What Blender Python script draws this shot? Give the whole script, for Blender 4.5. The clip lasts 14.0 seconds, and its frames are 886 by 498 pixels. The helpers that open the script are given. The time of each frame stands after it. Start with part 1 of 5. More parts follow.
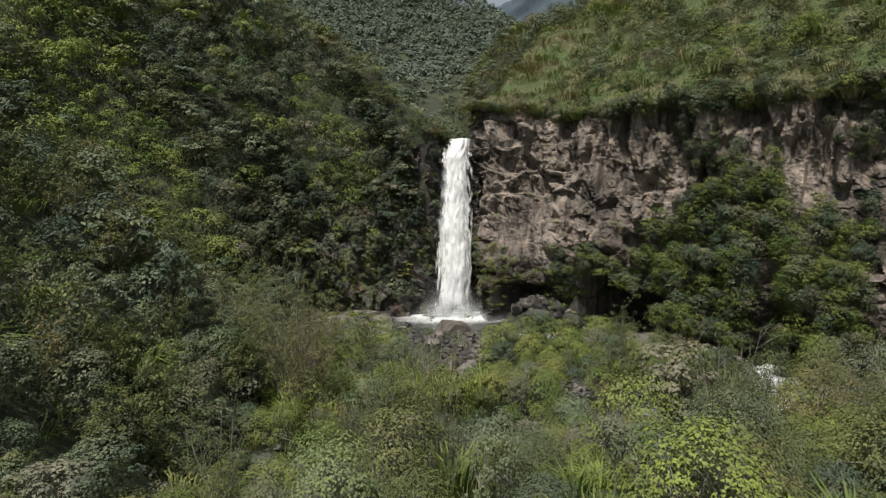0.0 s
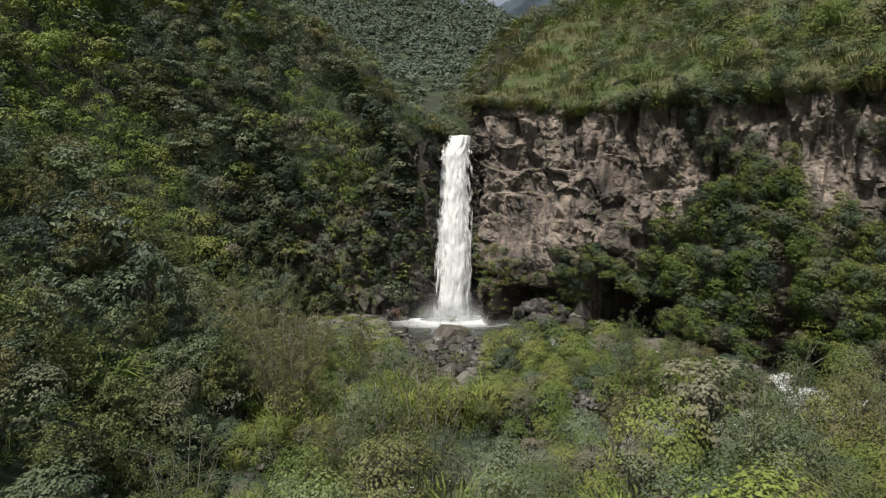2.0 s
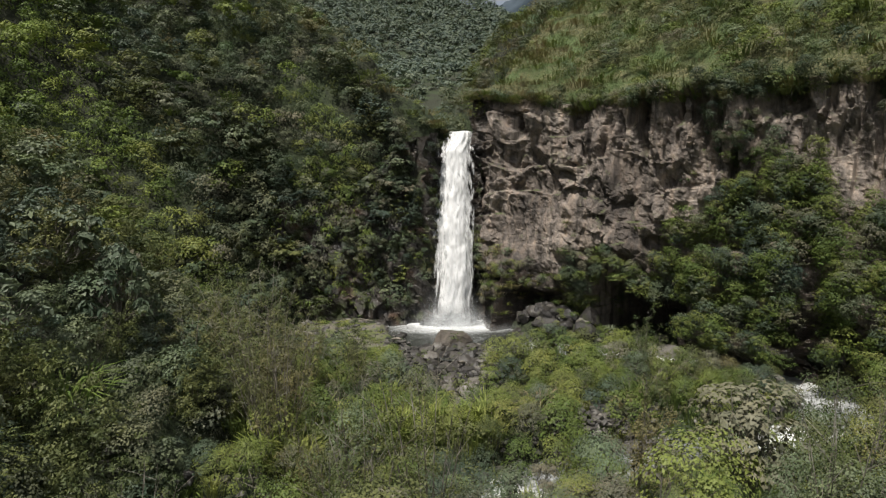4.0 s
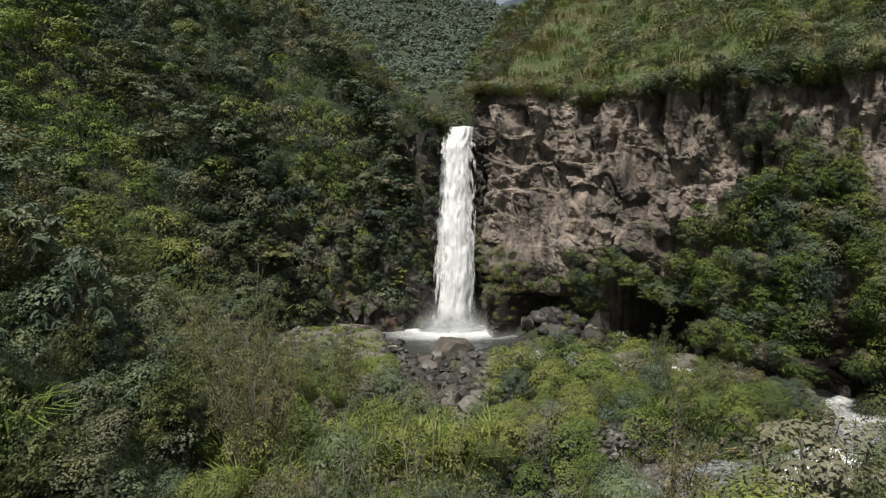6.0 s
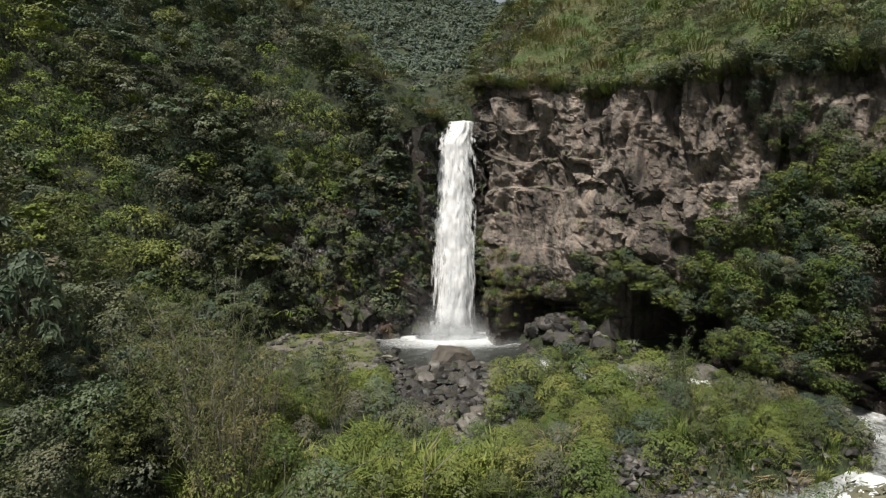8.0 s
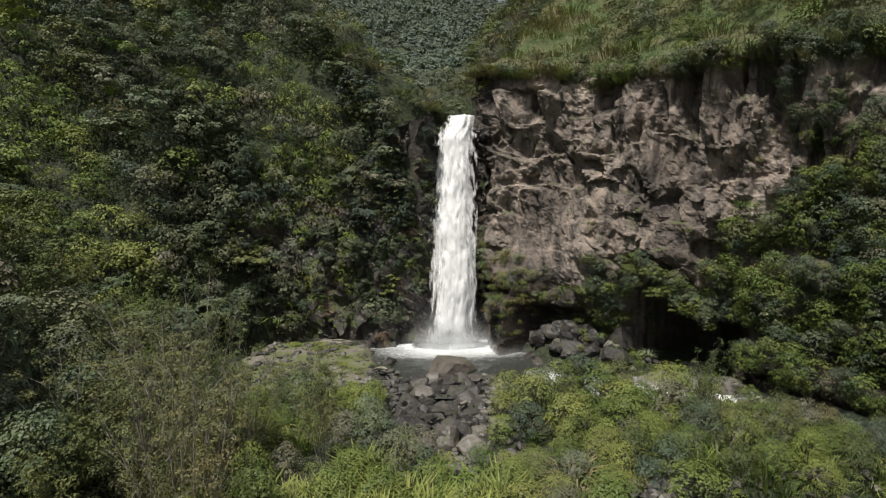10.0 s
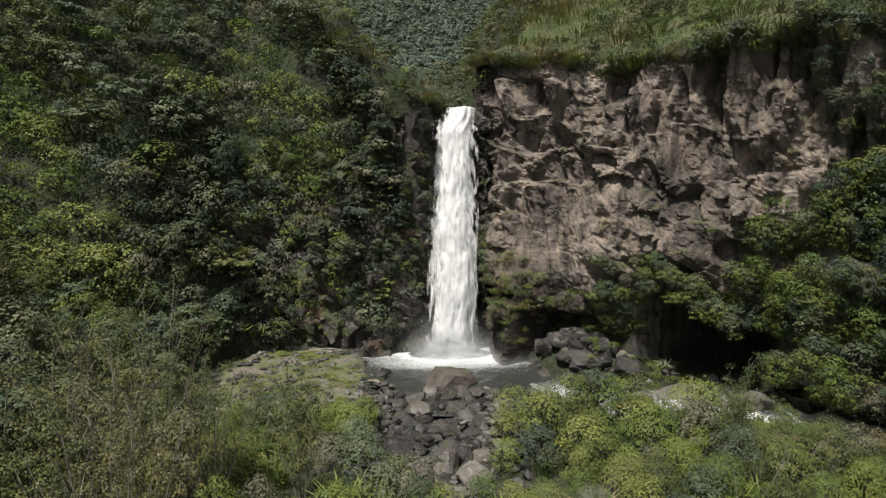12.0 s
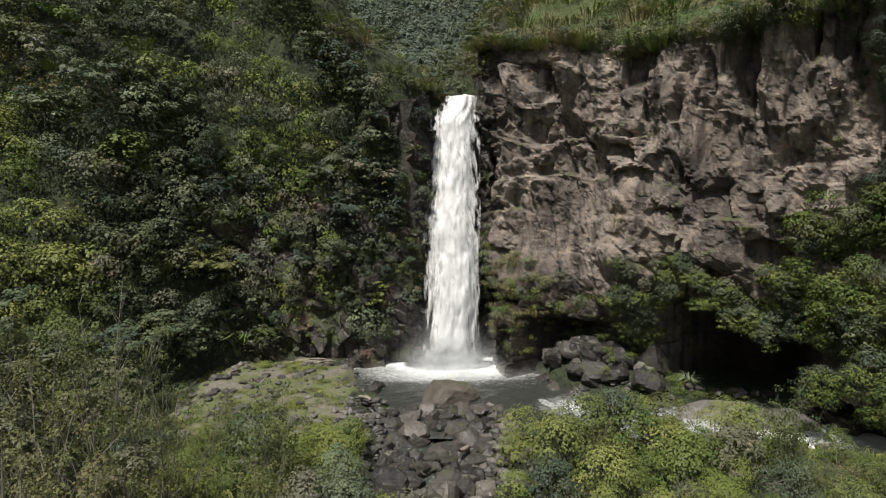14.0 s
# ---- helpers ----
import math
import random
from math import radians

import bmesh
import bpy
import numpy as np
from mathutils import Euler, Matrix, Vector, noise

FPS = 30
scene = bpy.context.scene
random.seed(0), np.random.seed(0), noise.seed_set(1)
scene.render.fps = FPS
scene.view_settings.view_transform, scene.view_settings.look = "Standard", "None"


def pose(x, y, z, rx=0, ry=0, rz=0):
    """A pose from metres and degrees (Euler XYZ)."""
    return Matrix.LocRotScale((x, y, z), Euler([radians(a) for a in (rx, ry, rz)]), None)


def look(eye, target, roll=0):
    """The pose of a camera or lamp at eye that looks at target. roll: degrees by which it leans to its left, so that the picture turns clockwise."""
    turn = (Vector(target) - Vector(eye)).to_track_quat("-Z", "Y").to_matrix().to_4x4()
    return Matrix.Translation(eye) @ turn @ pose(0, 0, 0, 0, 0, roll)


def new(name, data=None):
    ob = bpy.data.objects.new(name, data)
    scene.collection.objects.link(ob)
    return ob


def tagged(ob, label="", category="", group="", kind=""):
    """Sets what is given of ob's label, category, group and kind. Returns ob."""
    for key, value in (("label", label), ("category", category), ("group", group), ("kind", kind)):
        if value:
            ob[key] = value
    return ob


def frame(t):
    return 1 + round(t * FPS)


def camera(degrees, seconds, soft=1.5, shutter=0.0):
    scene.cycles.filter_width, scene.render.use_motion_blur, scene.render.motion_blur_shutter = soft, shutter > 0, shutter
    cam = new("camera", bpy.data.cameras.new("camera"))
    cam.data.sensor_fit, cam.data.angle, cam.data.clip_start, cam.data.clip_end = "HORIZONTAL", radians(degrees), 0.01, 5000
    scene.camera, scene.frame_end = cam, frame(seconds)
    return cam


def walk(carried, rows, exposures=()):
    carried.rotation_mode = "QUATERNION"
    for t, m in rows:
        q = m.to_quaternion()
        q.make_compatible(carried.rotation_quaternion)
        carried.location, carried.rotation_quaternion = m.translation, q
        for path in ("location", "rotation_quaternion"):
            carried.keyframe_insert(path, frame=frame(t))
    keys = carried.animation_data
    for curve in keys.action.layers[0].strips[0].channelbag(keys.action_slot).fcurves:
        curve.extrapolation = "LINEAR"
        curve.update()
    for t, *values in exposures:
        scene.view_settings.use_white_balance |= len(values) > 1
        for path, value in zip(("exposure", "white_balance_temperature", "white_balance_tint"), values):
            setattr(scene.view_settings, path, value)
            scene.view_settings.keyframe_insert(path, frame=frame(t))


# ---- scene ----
cam = camera(74.8, 14.0, soft=1.3)
METRES, EYE, TILT, LEAN, TURN = 22.0, 13.6, 0.0, 0.0, 0.0
ROWS = [
    (0.0, 0.0, 0.0, 0.0, -0.09, -6.35, 0.77),
    (0.5, 0.0017, 0.023, -0.0011, -0.08, -6.35, 0.77),
    (1.0, 0.0031, 0.0512, -0.0026, -0.08, -6.35, 0.77),
    (1.5, 0.0039, 0.0774, -0.0038, -0.09, -6.36, 0.77),
    (2.0, 0.0046, 0.1092, -0.0057, -0.09, -6.37, 0.76),
    (2.5, 0.0047, 0.1383, -0.0077, -0.08, -6.37, 0.77),
    (3.0, 0.0046, 0.1721, -0.0101, -0.08, -6.37, 0.76),
    (5.5, 0.0069, 0.3404, -0.0214, -0.04, -6.37, 0.78),
    (6.0, 0.0067, 0.3788, -0.0245, -0.04, -6.34, 0.78),
    (6.5, 0.0075, 0.4124, -0.0264, -0.04, -6.35, 0.78),
    (7.0, 0.0091, 0.4511, -0.0287, -0.04, -6.34, 0.78),
    (7.5, 0.0104, 0.4855, -0.0315, -0.06, -6.32, 0.79),
    (8.0, 0.0128, 0.5251, -0.0339, -0.06, -6.31, 0.81),
    (10.5, 0.016, 0.7116, -0.0457, -0.1, -6.28, 0.84),
    (11.0, 0.0174, 0.7499, -0.0491, -0.09, -6.27, 0.86),
    (11.5, 0.0189, 0.7887, -0.0516, -0.09, -6.28, 0.88),
    (12.0, 0.0199, 0.8282, -0.0552, -0.12, -6.27, 0.89),
    (12.5, 0.0213, 0.8687, -0.059, -0.12, -6.26, 0.9),
    (13.0, 0.0224, 0.9102, -0.0627, -0.12, -6.27, 0.92),
    (13.5, 0.0227, 0.9534, -0.0674, -0.13, -6.26, 0.92),
    (14.0, 0.0239, 0.9969, -0.0716, -0.12, -6.28, 0.91),
]
walk(cam, [(t, pose(0, 0, EYE, TILT, LEAN, TURN) @ pose(METRES * x, METRES * y, METRES * z, 90 + pitch, roll, yaw)) for t, x, y, z, yaw, pitch, roll in ROWS])

# ---- light and air ----
SUN_FROM = Vector((-0.24, -0.3, 0.9)).normalized()
world = bpy.data.worlds.new("sky")
scene.world = world
world.use_nodes = True
wt = world.node_tree
wt.nodes.clear()
w_out = wt.nodes.new("ShaderNodeOutputWorld")
w_bg = wt.nodes.new("ShaderNodeBackground")
w_sky = wt.nodes.new("ShaderNodeTexSky")
w_sky.sky_type = "NISHITA"
w_sky.sun_disc = False
w_sky.sun_elevation = math.asin(SUN_FROM.z)
w_sky.sun_rotation = math.atan2(SUN_FROM.x, SUN_FROM.y)
w_sky.dust_density = 2.0
w_co = wt.nodes.new("ShaderNodeTexCoord")
w_noise = wt.nodes.new("ShaderNodeTexNoise")
w_noise.inputs["Scale"].default_value = 2.2
w_noise.inputs["Detail"].default_value = 6
w_ramp = wt.nodes.new("ShaderNodeValToRGB")
w_ramp.color_ramp.elements[0].position, w_ramp.color_ramp.elements[1].position = 0.34, 0.56
w_mix = wt.nodes.new("ShaderNodeMix")
w_mix.data_type = "RGBA"
w_mix.inputs["B"].default_value = (9.0, 9.2, 9.6, 1)
wt.links.new(w_co.outputs["Generated"], w_noise.inputs["Vector"])
wt.links.new(w_noise.outputs["Fac"], w_ramp.inputs["Fac"])
wt.links.new(w_ramp.outputs["Color"], w_mix.inputs["Factor"])
wt.links.new(w_sky.outputs["Color"], w_mix.inputs["A"])
wt.links.new(w_mix.outputs["Result"], w_bg.inputs["Color"])
wt.links.new(w_bg.outputs["Background"], w_out.inputs["Surface"])
w_bg.inputs["Strength"].default_value = 0.052

sun = new("sun", bpy.data.lights.new("sun", "SUN"))
sun.data.energy = 5.0
sun.data.angle = radians(2.5)
sun.data.color = (1.0, 0.95, 0.87)
sun.matrix_world = look(SUN_FROM * 100, (0, 0, 0))
scene.view_settings.exposure = 0.28

# ---- materials ----


class Mat:
    """A small builder of node materials."""

    def __init__(self, name):
        self.m = bpy.data.materials.new(name)
        self.m.use_nodes = True
        self.t = self.m.node_tree
        self.b = self.t.nodes["Principled BSDF"]
        self.out = self.t.nodes["Material Output"]

    def node(self, kind, **inputs):
        n = self.t.nodes.new(kind)
        for k, v in inputs.items():
            self.put(n, k.replace("_", " "), v)
        return n

    def put(self, n, key, v):
        if isinstance(v, bpy.types.NodeSocket):
            self.t.links.new(v, n.inputs[key])
        else:
            n.inputs[key].default_value = v

    def where(self, stretch=(1, 1, 1)):
        co = self.node("ShaderNodeTexCoord")
        mp = self.node("ShaderNodeMapping", Vector=co.outputs["Object"], Scale=stretch)
        return mp.outputs["Vector"]

    def noise(self, scale, detail=5, stretch=(1, 1, 1), rough=0.55):
        return self.node("ShaderNodeTexNoise", Vector=self.where(stretch), Scale=scale, Detail=detail, Roughness=rough).outputs["Fac"]

    def ramp(self, fac, *stops):
        n = self.node("ShaderNodeValToRGB", Fac=fac)
        e = n.color_ramp.elements
        while len(e) < len(stops):
            e.new(0.5)
        for el, (p, c) in zip(e, stops):
            el.position = p
            el.color = (*c, 1) if isinstance(c, tuple) else (c, c, c, 1)
        return n.outputs["Color"]

    def mix(self, fac, a, b, how="MIX"):
        n = self.node("ShaderNodeMix")
        n.data_type, n.blend_type = "RGBA", how
        self.put(n, "Factor", fac)
        for key, v in (("A", a), ("B", b)):
            self.put(n, key, (*v, 1) if isinstance(v, tuple) else v)
        return n.outputs["Result"]

    def math(self, how, a, b=0.0):
        n = self.node("ShaderNodeMath")
        n.operation = how
        for i, v in ((0, a), (1, b)):
            if isinstance(v, bpy.types.NodeSocket):
                self.t.links.new(v, n.inputs[i])
            else:
                n.inputs[i].default_value = v
        return n.outputs[0]

    def attr(self, name):
        n = self.node("ShaderNodeAttribute")
        n.attribute_name = name
        return n.outputs["Fac"]

    def bump(self, height, strength, distance):
        n = self.node("ShaderNodeBump", Height=height, Strength=strength, Distance=distance)
        self.put(self.b, "Normal", n.outputs["Normal"])
        return n.outputs["Normal"]

    def set(self, **kw):
        for k, v in kw.items():
            self.put(self.b, k.replace("_", " "), (*v, 1) if isinstance(v, tuple) and len(v) == 3 else v)
        return self


def leaf_material(name, stops, single, gloss=0.42, through_light=0.12):
    """Leaves: a plant's own hue from the palette, each leaf a little lighter or darker."""
    k = Mat(name)
    if single:
        own = k.node("ShaderNodeObjectInfo").outputs["Random"]
    else:
        own = k.attr("species")
    col = k.ramp(own, *stops)
    leaf = k.node("ShaderNodeNewGeometry").outputs["Random Per Island"]
    col = k.mix(1.0, col, k.ramp(leaf, (0.0, (0.86, 0.88, 0.86)), (0.55, (1.0, 1.0, 0.97)), (1.0, (1.13, 1.12, 1.05))), "MULTIPLY")
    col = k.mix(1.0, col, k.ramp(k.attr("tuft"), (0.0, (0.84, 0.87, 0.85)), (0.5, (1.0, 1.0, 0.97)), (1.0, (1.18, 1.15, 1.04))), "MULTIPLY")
    patch = k.noise(0.6, 4)
    col = k.mix(0.8, col, k.ramp(patch, (0.34, (0.6, 0.74, 0.7)), (0.5, (0.98, 0.96, 0.88)), (0.66, (1.2, 1.2, 0.95))), "MULTIPLY")
    k.set(Base_Color=col, Roughness=gloss)
    k.b.inputs["Specular IOR Level"].default_value = 0.18
    tr = k.node("ShaderNodeBsdfTranslucent", Color=k.mix(1.0, col, (1.08, 1.18, 0.7), "MULTIPLY"))
    mx = k.node("ShaderNodeMixShader", Fac=through_light)
    k.t.links.new(k.b.outputs[0], mx.inputs[1])
    k.t.links.new(tr.outputs[0], mx.inputs[2])
    k.t.links.new(mx.outputs[0], k.out.inputs["Surface"])
    return k.m


GREENS = ((0.0, (0.056, 0.078, 0.068)), (0.25, (0.086, 0.112, 0.078)), (0.45, (0.126, 0.136, 0.096)), (0.62, (0.156, 0.144, 0.12)),
          (0.78, (0.126, 0.156, 0.126)), (0.92, (0.132, 0.172, 0.086)), (1.0, (0.165, 0.195, 0.092)))
BRIGHTS = ((0.0, (0.075, 0.11, 0.034)), (0.35, (0.118, 0.152, 0.046)), (0.6, (0.165, 0.18, 0.064)), (0.8, (0.15, 0.188, 0.052)), (1.0, (0.2, 0.208, 0.076)))
OLIVES = ((0.0, (0.064, 0.082, 0.036)), (0.35, (0.094, 0.106, 0.046)), (0.65, (0.112, 0.122, 0.052)), (0.88, (0.138, 0.12, 0.068)), (1.0, (0.09, 0.114, 0.044)))
SILVERS = ((0.0, (0.074, 0.100, 0.066)), (0.4, (0.110, 0.135, 0.084)), (0.75, (0.147, 0.170, 0.126)), (1.0, (0.095, 0.140, 0.074)))
STRAWS = ((0.0, (0.095, 0.145, 0.036)), (0.35, (0.142, 0.175, 0.058)), (0.65, (0.189, 0.175, 0.096)), (1.0, (0.252, 0.200, 0.144)))
# leaf greens paled and blued, so distance haze is painted into them
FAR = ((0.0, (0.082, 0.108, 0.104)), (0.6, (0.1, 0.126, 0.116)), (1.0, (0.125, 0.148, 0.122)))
PALE = ((0.0, (0.075, 0.1, 0.07)), (0.5, (0.11, 0.135, 0.1)), (1.0, (0.15, 0.175, 0.135)))
LIME = ((0.0, (0.13, 0.18, 0.055)), (0.6, (0.17, 0.22, 0.06)), (1.0, (0.23, 0.26, 0.08)))
PALETTES = {"far": FAR, "lime": LIME, "pale": PALE, "green": GREENS, "bright": BRIGHTS, "olive": OLIVES, "silver": SILVERS, "straw": STRAWS}
LEAF = {k: leaf_material(k + "_leaves", v, False, 0.5 if k in ("silver", "pale") else 0.55) for k, v in PALETTES.items()}
LEAF_ONE = {k: leaf_material(k + "_leaves_single", v, True, 0.5 if k in ("silver", "pale") else 0.55) for k, v in PALETTES.items()}


def bark_material():
    k = Mat("bark")
    n = k.noise(9, 5, (1, 1, 0.25))
    k.set(Base_Color=k.ramp(n, (0.3, (0.06, 0.048, 0.037)), (0.5, (0.15, 0.135, 0.11)), (0.7, (0.32, 0.3, 0.26))), Roughness=0.9)
    k.bump(n, 0.6, 0.03)
    return k.m


def rock_material(name, dark, mid, pale, moss, streak):
    """Weathered volcanic rock with stains, vertical runs, lichen and some moss."""
    k = Mat(name)
    big = k.noise(0.22, 4)
    fine = k.noise(2.6, 8, (1, 1, 0.8), 0.65)
    runs = k.noise(1.5, 6, (1, 1, 0.09))
    col = k.ramp(big, (0.3, dark), (0.5, mid), (0.72, pale))
    col = k.mix(0.75, col, k.ramp(fine, (0.28, (0.34, 0.32, 0.3)), (0.5, (1.0, 1.0, 1.0)), (0.72, (1.5, 1.45, 1.36))), "MULTIPLY")
    col = k.mix(streak, col, k.ramp(runs, (0.36, (0.2, 0.19, 0.18)), (0.5, (0.95, 0.95, 0.95)), (0.68, (1.4, 1.3, 1.2))), "MULTIPLY")
    green = k.mix(k.noise(6, 4), (0.03, 0.045, 0.014), (0.085, 0.095, 0.03))
    up = k.node("ShaderNodeSeparateXYZ", Vector=k.node("ShaderNodeNewGeometry").outputs["Normal"]).outputs["Z"]
    amount = k.math("ADD", k.math("MULTIPLY", up, 0.25), k.noise(0.8, 6))
    col = k.mix(k.ramp(amount, (moss, 0.0), (moss + 0.13, 1.0)), col, green)
    # darkens rock: damp beside the fall, painted shade in cave and undercut
    wet_and_shade = k.attr("wet_and_shade")
    col = k.mix(wet_and_shade, col, k.mix(1.0, col, (0.22, 0.2, 0.18), "MULTIPLY"))
    k.set(Base_Color=col, Roughness=k.mix(wet_and_shade, k.ramp(fine, (0.3, 0.62), (0.7, 0.92)), (0.35, 0.35, 0.35)))
    k.bump(k.math("ADD", fine, k.math("MULTIPLY", k.noise(11, 5), 0.35)), 0.9, 0.22)
    return k.m


def wet_rock_material():
    k = Mat("wet_dark_rock")
    fine = k.noise(3.0, 8, (1, 1, 0.7), 0.65)
    big = k.noise(0.5, 4)
    col = k.ramp(big, (0.3, (0.018, 0.016, 0.014)), (0.55, (0.04, 0.034, 0.029)), (0.74, (0.11, 0.068, 0.045)))
    col = k.mix(0.8, col, k.ramp(fine, (0.3, (0.45, 0.45, 0.45)), (0.7, (1.5, 1.5, 1.5))), "MULTIPLY")
    green = k.ramp(k.noise(5, 4), (0.3, (0.02, 0.032, 0.01)), (0.7, (0.06, 0.075, 0.02)))
    col = k.mix(k.ramp(k.noise(0.6, 5), (0.5, 0.0), (0.62, 0.9)), col, green)
    k.set(Base_Color=col, Roughness=k.ramp(k.noise(1.2, 4), (0.35, 0.22), (0.65, 0.75)))
    k.bump(fine, 0.9, 0.2)
    return k.m


def boulder_material():
    k = Mat("river_stone")
    own = k.node("ShaderNodeObjectInfo").outputs["Random"]
    fine = k.noise(4.5, 8, (1, 1, 1), 0.65)
    col = k.ramp(own, (0.0, (0.016, 0.015, 0.015)), (0.5, (0.032, 0.029, 0.027)), (0.85, (0.062, 0.056, 0.05)), (1.0, (0.16, 0.148, 0.132)))
    col = k.mix(0.8, col, k.ramp(fine, (0.3, (0.5, 0.5, 0.5)), (0.7, (1.5, 1.48, 1.42))), "MULTIPLY")
    col = k.mix(k.ramp(k.noise(1.3, 6), (0.56, 0.0), (0.68, 0.75)), col, (0.05, 0.058, 0.02))
    k.set(Base_Color=col, Roughness=k.ramp(k.noise(1.6, 3), (0.35, 0.3), (0.6, 0.8)))
    k.bump(fine, 0.7, 0.08)
    return k.m


def ground_material():
    """Damp soil and leaf litter under the bushes, with short weeds."""
    k = Mat("forest_soil")
    fine = k.noise(3.5, 8)
    big = k.noise(0.12, 4)
    # soil and weeds coloured extra dark, so bare gaps look like plant shadow
    soil = k.ramp(fine, (0.35, (0.01, 0.012, 0.006)), (0.65, (0.03, 0.034, 0.016)))
    weed = k.ramp(fine, (0.35, (0.011, 0.018, 0.006)), (0.65, (0.04, 0.058, 0.02)))
    k.set(Base_Color=k.mix(k.ramp(big, (0.42, 0.0), (0.58, 1.0)), soil, weed), Roughness=0.95)
    k.bump(fine, 0.8, 0.15)
    return k.m


def gravel_material():
    k = Mat("trodden_silt_and_gravel")
    n = k.noise(6, 8, (1, 1, 1), 0.7)
    col = k.ramp(n, (0.3, (0.075, 0.066, 0.052)), (0.55, (0.15, 0.135, 0.11)), (0.75, (0.26, 0.24, 0.21)))
    moss = k.ramp(k.noise(4, 5), (0.3, (0.05, 0.066, 0.02)), (0.7, (0.115, 0.13, 0.045)))
    col = k.mix(k.ramp(k.noise(0.55, 5), (0.4, 0.0), (0.53, 0.9)), col, moss)
    k.set(Base_Color=col, Roughness=0.92)
    k.bump(n, 0.7, 0.06)
    return k.m


def water_material():
    """Dark moving water with white foam where the mesh carries it."""
    k = Mat("river_water")
    lace = k.noise(4.5, 8, (1, 1, 1), 0.72)
    foam = k.ramp(k.math("ADD", k.attr("foam"), k.math("MULTIPLY", k.math("SUBTRACT", lace, 0.5), 1.25)), (0.2, 0.0), (0.6, 0.42), (1.1, 1.0))
    col = k.mix(foam, (0.035, 0.038, 0.034), (0.74, 0.76, 0.76))
    k.set(Base_Color=col, Roughness=k.mix(foam, (0.09, 0.09, 0.09), (0.7, 0.7, 0.7)), IOR=1.33)
    k.bump(k.noise(2.4, 5), 0.55, 0.12)
    return k.m


def fall_material():
    """Falling white water: dense in the middle, torn into threads at the edges."""
    k = Mat("falling_water")
    threads = k.noise(3.2, 7, (1.2, 1.2, 0.07), 0.6)
    clumps = k.noise(0.9, 5, (1, 1, 0.5))
    dens = k.math("ADD", k.attr("foam"), k.math("MULTIPLY", k.math("SUBTRACT", threads, 0.5), 2.4))
    alpha = k.ramp(dens, (0.12, 0.0), (0.68, 1.0))
    col = k.ramp(k.math("ADD", k.math("MULTIPLY", threads, 0.6), k.math("MULTIPLY", clumps, 0.4)), (0.34, (0.7, 0.71, 0.72)), (0.56, (0.92, 0.92, 0.92)))
    k.set(Base_Color=col, Roughness=0.6, Alpha=alpha)
    k.bump(threads, 0.2, 0.1)
    tr = k.node("ShaderNodeBsdfTranslucent", Color=(0.85, 0.87, 0.88, 1))
    clear = k.node("ShaderNodeBsdfTransparent")
    body, mx = k.node("ShaderNodeMixShader", Fac=0.3), k.node("ShaderNodeMixShader", Fac=alpha)
    k.b.inputs["Alpha"].default_value = 1.0
    k.t.links.remove(k.b.inputs["Alpha"].links[0])
    k.t.links.new(k.b.outputs[0], body.inputs[1])
    k.t.links.new(tr.outputs[0], body.inputs[2])
    k.t.links.new(clear.outputs[0], mx.inputs[1])
    k.t.links.new(body.outputs[0], mx.inputs[2])
    k.t.links.new(mx.outputs[0], k.out.inputs["Surface"])
    return k.m


def mist_material():
    """Thin drifting spray."""
    k = Mat("spray_mist")
    dens = k.math("MULTIPLY", k.attr("foam"), k.ramp(k.noise(0.9, 5), (0.3, 0.35), (0.7, 1.0)))
    d = k.node("ShaderNodeBsdfDiffuse", Color=(0.85, 0.87, 0.88, 1))
    tr = k.node("ShaderNodeBsdfTranslucent", Color=(0.85, 0.87, 0.88, 1))
    clear = k.node("ShaderNodeBsdfTransparent")
    body, mx = k.node("ShaderNodeMixShader", Fac=0.5), k.node("ShaderNodeMixShader", Fac=dens)
    k.t.links.new(d.outputs[0], body.inputs[1])
    k.t.links.new(tr.outputs[0], body.inputs[2])
    k.t.links.new(clear.outputs[0], mx.inputs[1])
    k.t.links.new(body.outputs[0], mx.inputs[2])
    k.t.links.new(mx.outputs[0], k.out.inputs["Surface"])
    return k.m


def plain_noise_material(name, a, b, scale, rough=0.9):
    k = Mat(name)
    n = k.noise(scale, 7)
    k.set(Base_Color=k.ramp(n, (0.35, a), (0.65, b)), Roughness=rough)
    return k.m


BARK = bark_material()
BROWN_STONE = rock_material("brown_boulder_rock", (0.06, 0.051, 0.042), (0.092, 0.079, 0.066), (0.13, 0.113, 0.096), 0.72, 0.3)
CLIFF_ROCK = rock_material("brown_grey_cliff_rock", (0.07, 0.058, 0.05), (0.165, 0.138, 0.119), (0.31, 0.268, 0.234), 0.72, 0.85)
WET_ROCK = wet_rock_material()
STONE = boulder_material()
SOIL = ground_material()


def meadow_material():
    """Short dry grass and low weeds on the slope above the cliff."""
    k = Mat("dry_meadow")
    fine = k.noise(5, 9, (1, 1, 1), 0.7)
    col = k.ramp(fine, (0.36, (0.03, 0.036, 0.013)), (0.5, (0.09, 0.095, 0.038)), (0.64, (0.2, 0.18, 0.09)))
    col = k.mix(k.ramp(k.noise(0.35, 4), (0.42, 0.0), (0.58, 1.0)), col, k.mix(fine, (0.03, 0.05, 0.018), (0.1, 0.14, 0.04)))
    k.set(Base_Color=col, Roughness=0.95)
    k.bump(fine, 1.0, 0.25)
    return k.m


MEADOW = meadow_material()
GRAVEL = gravel_material()


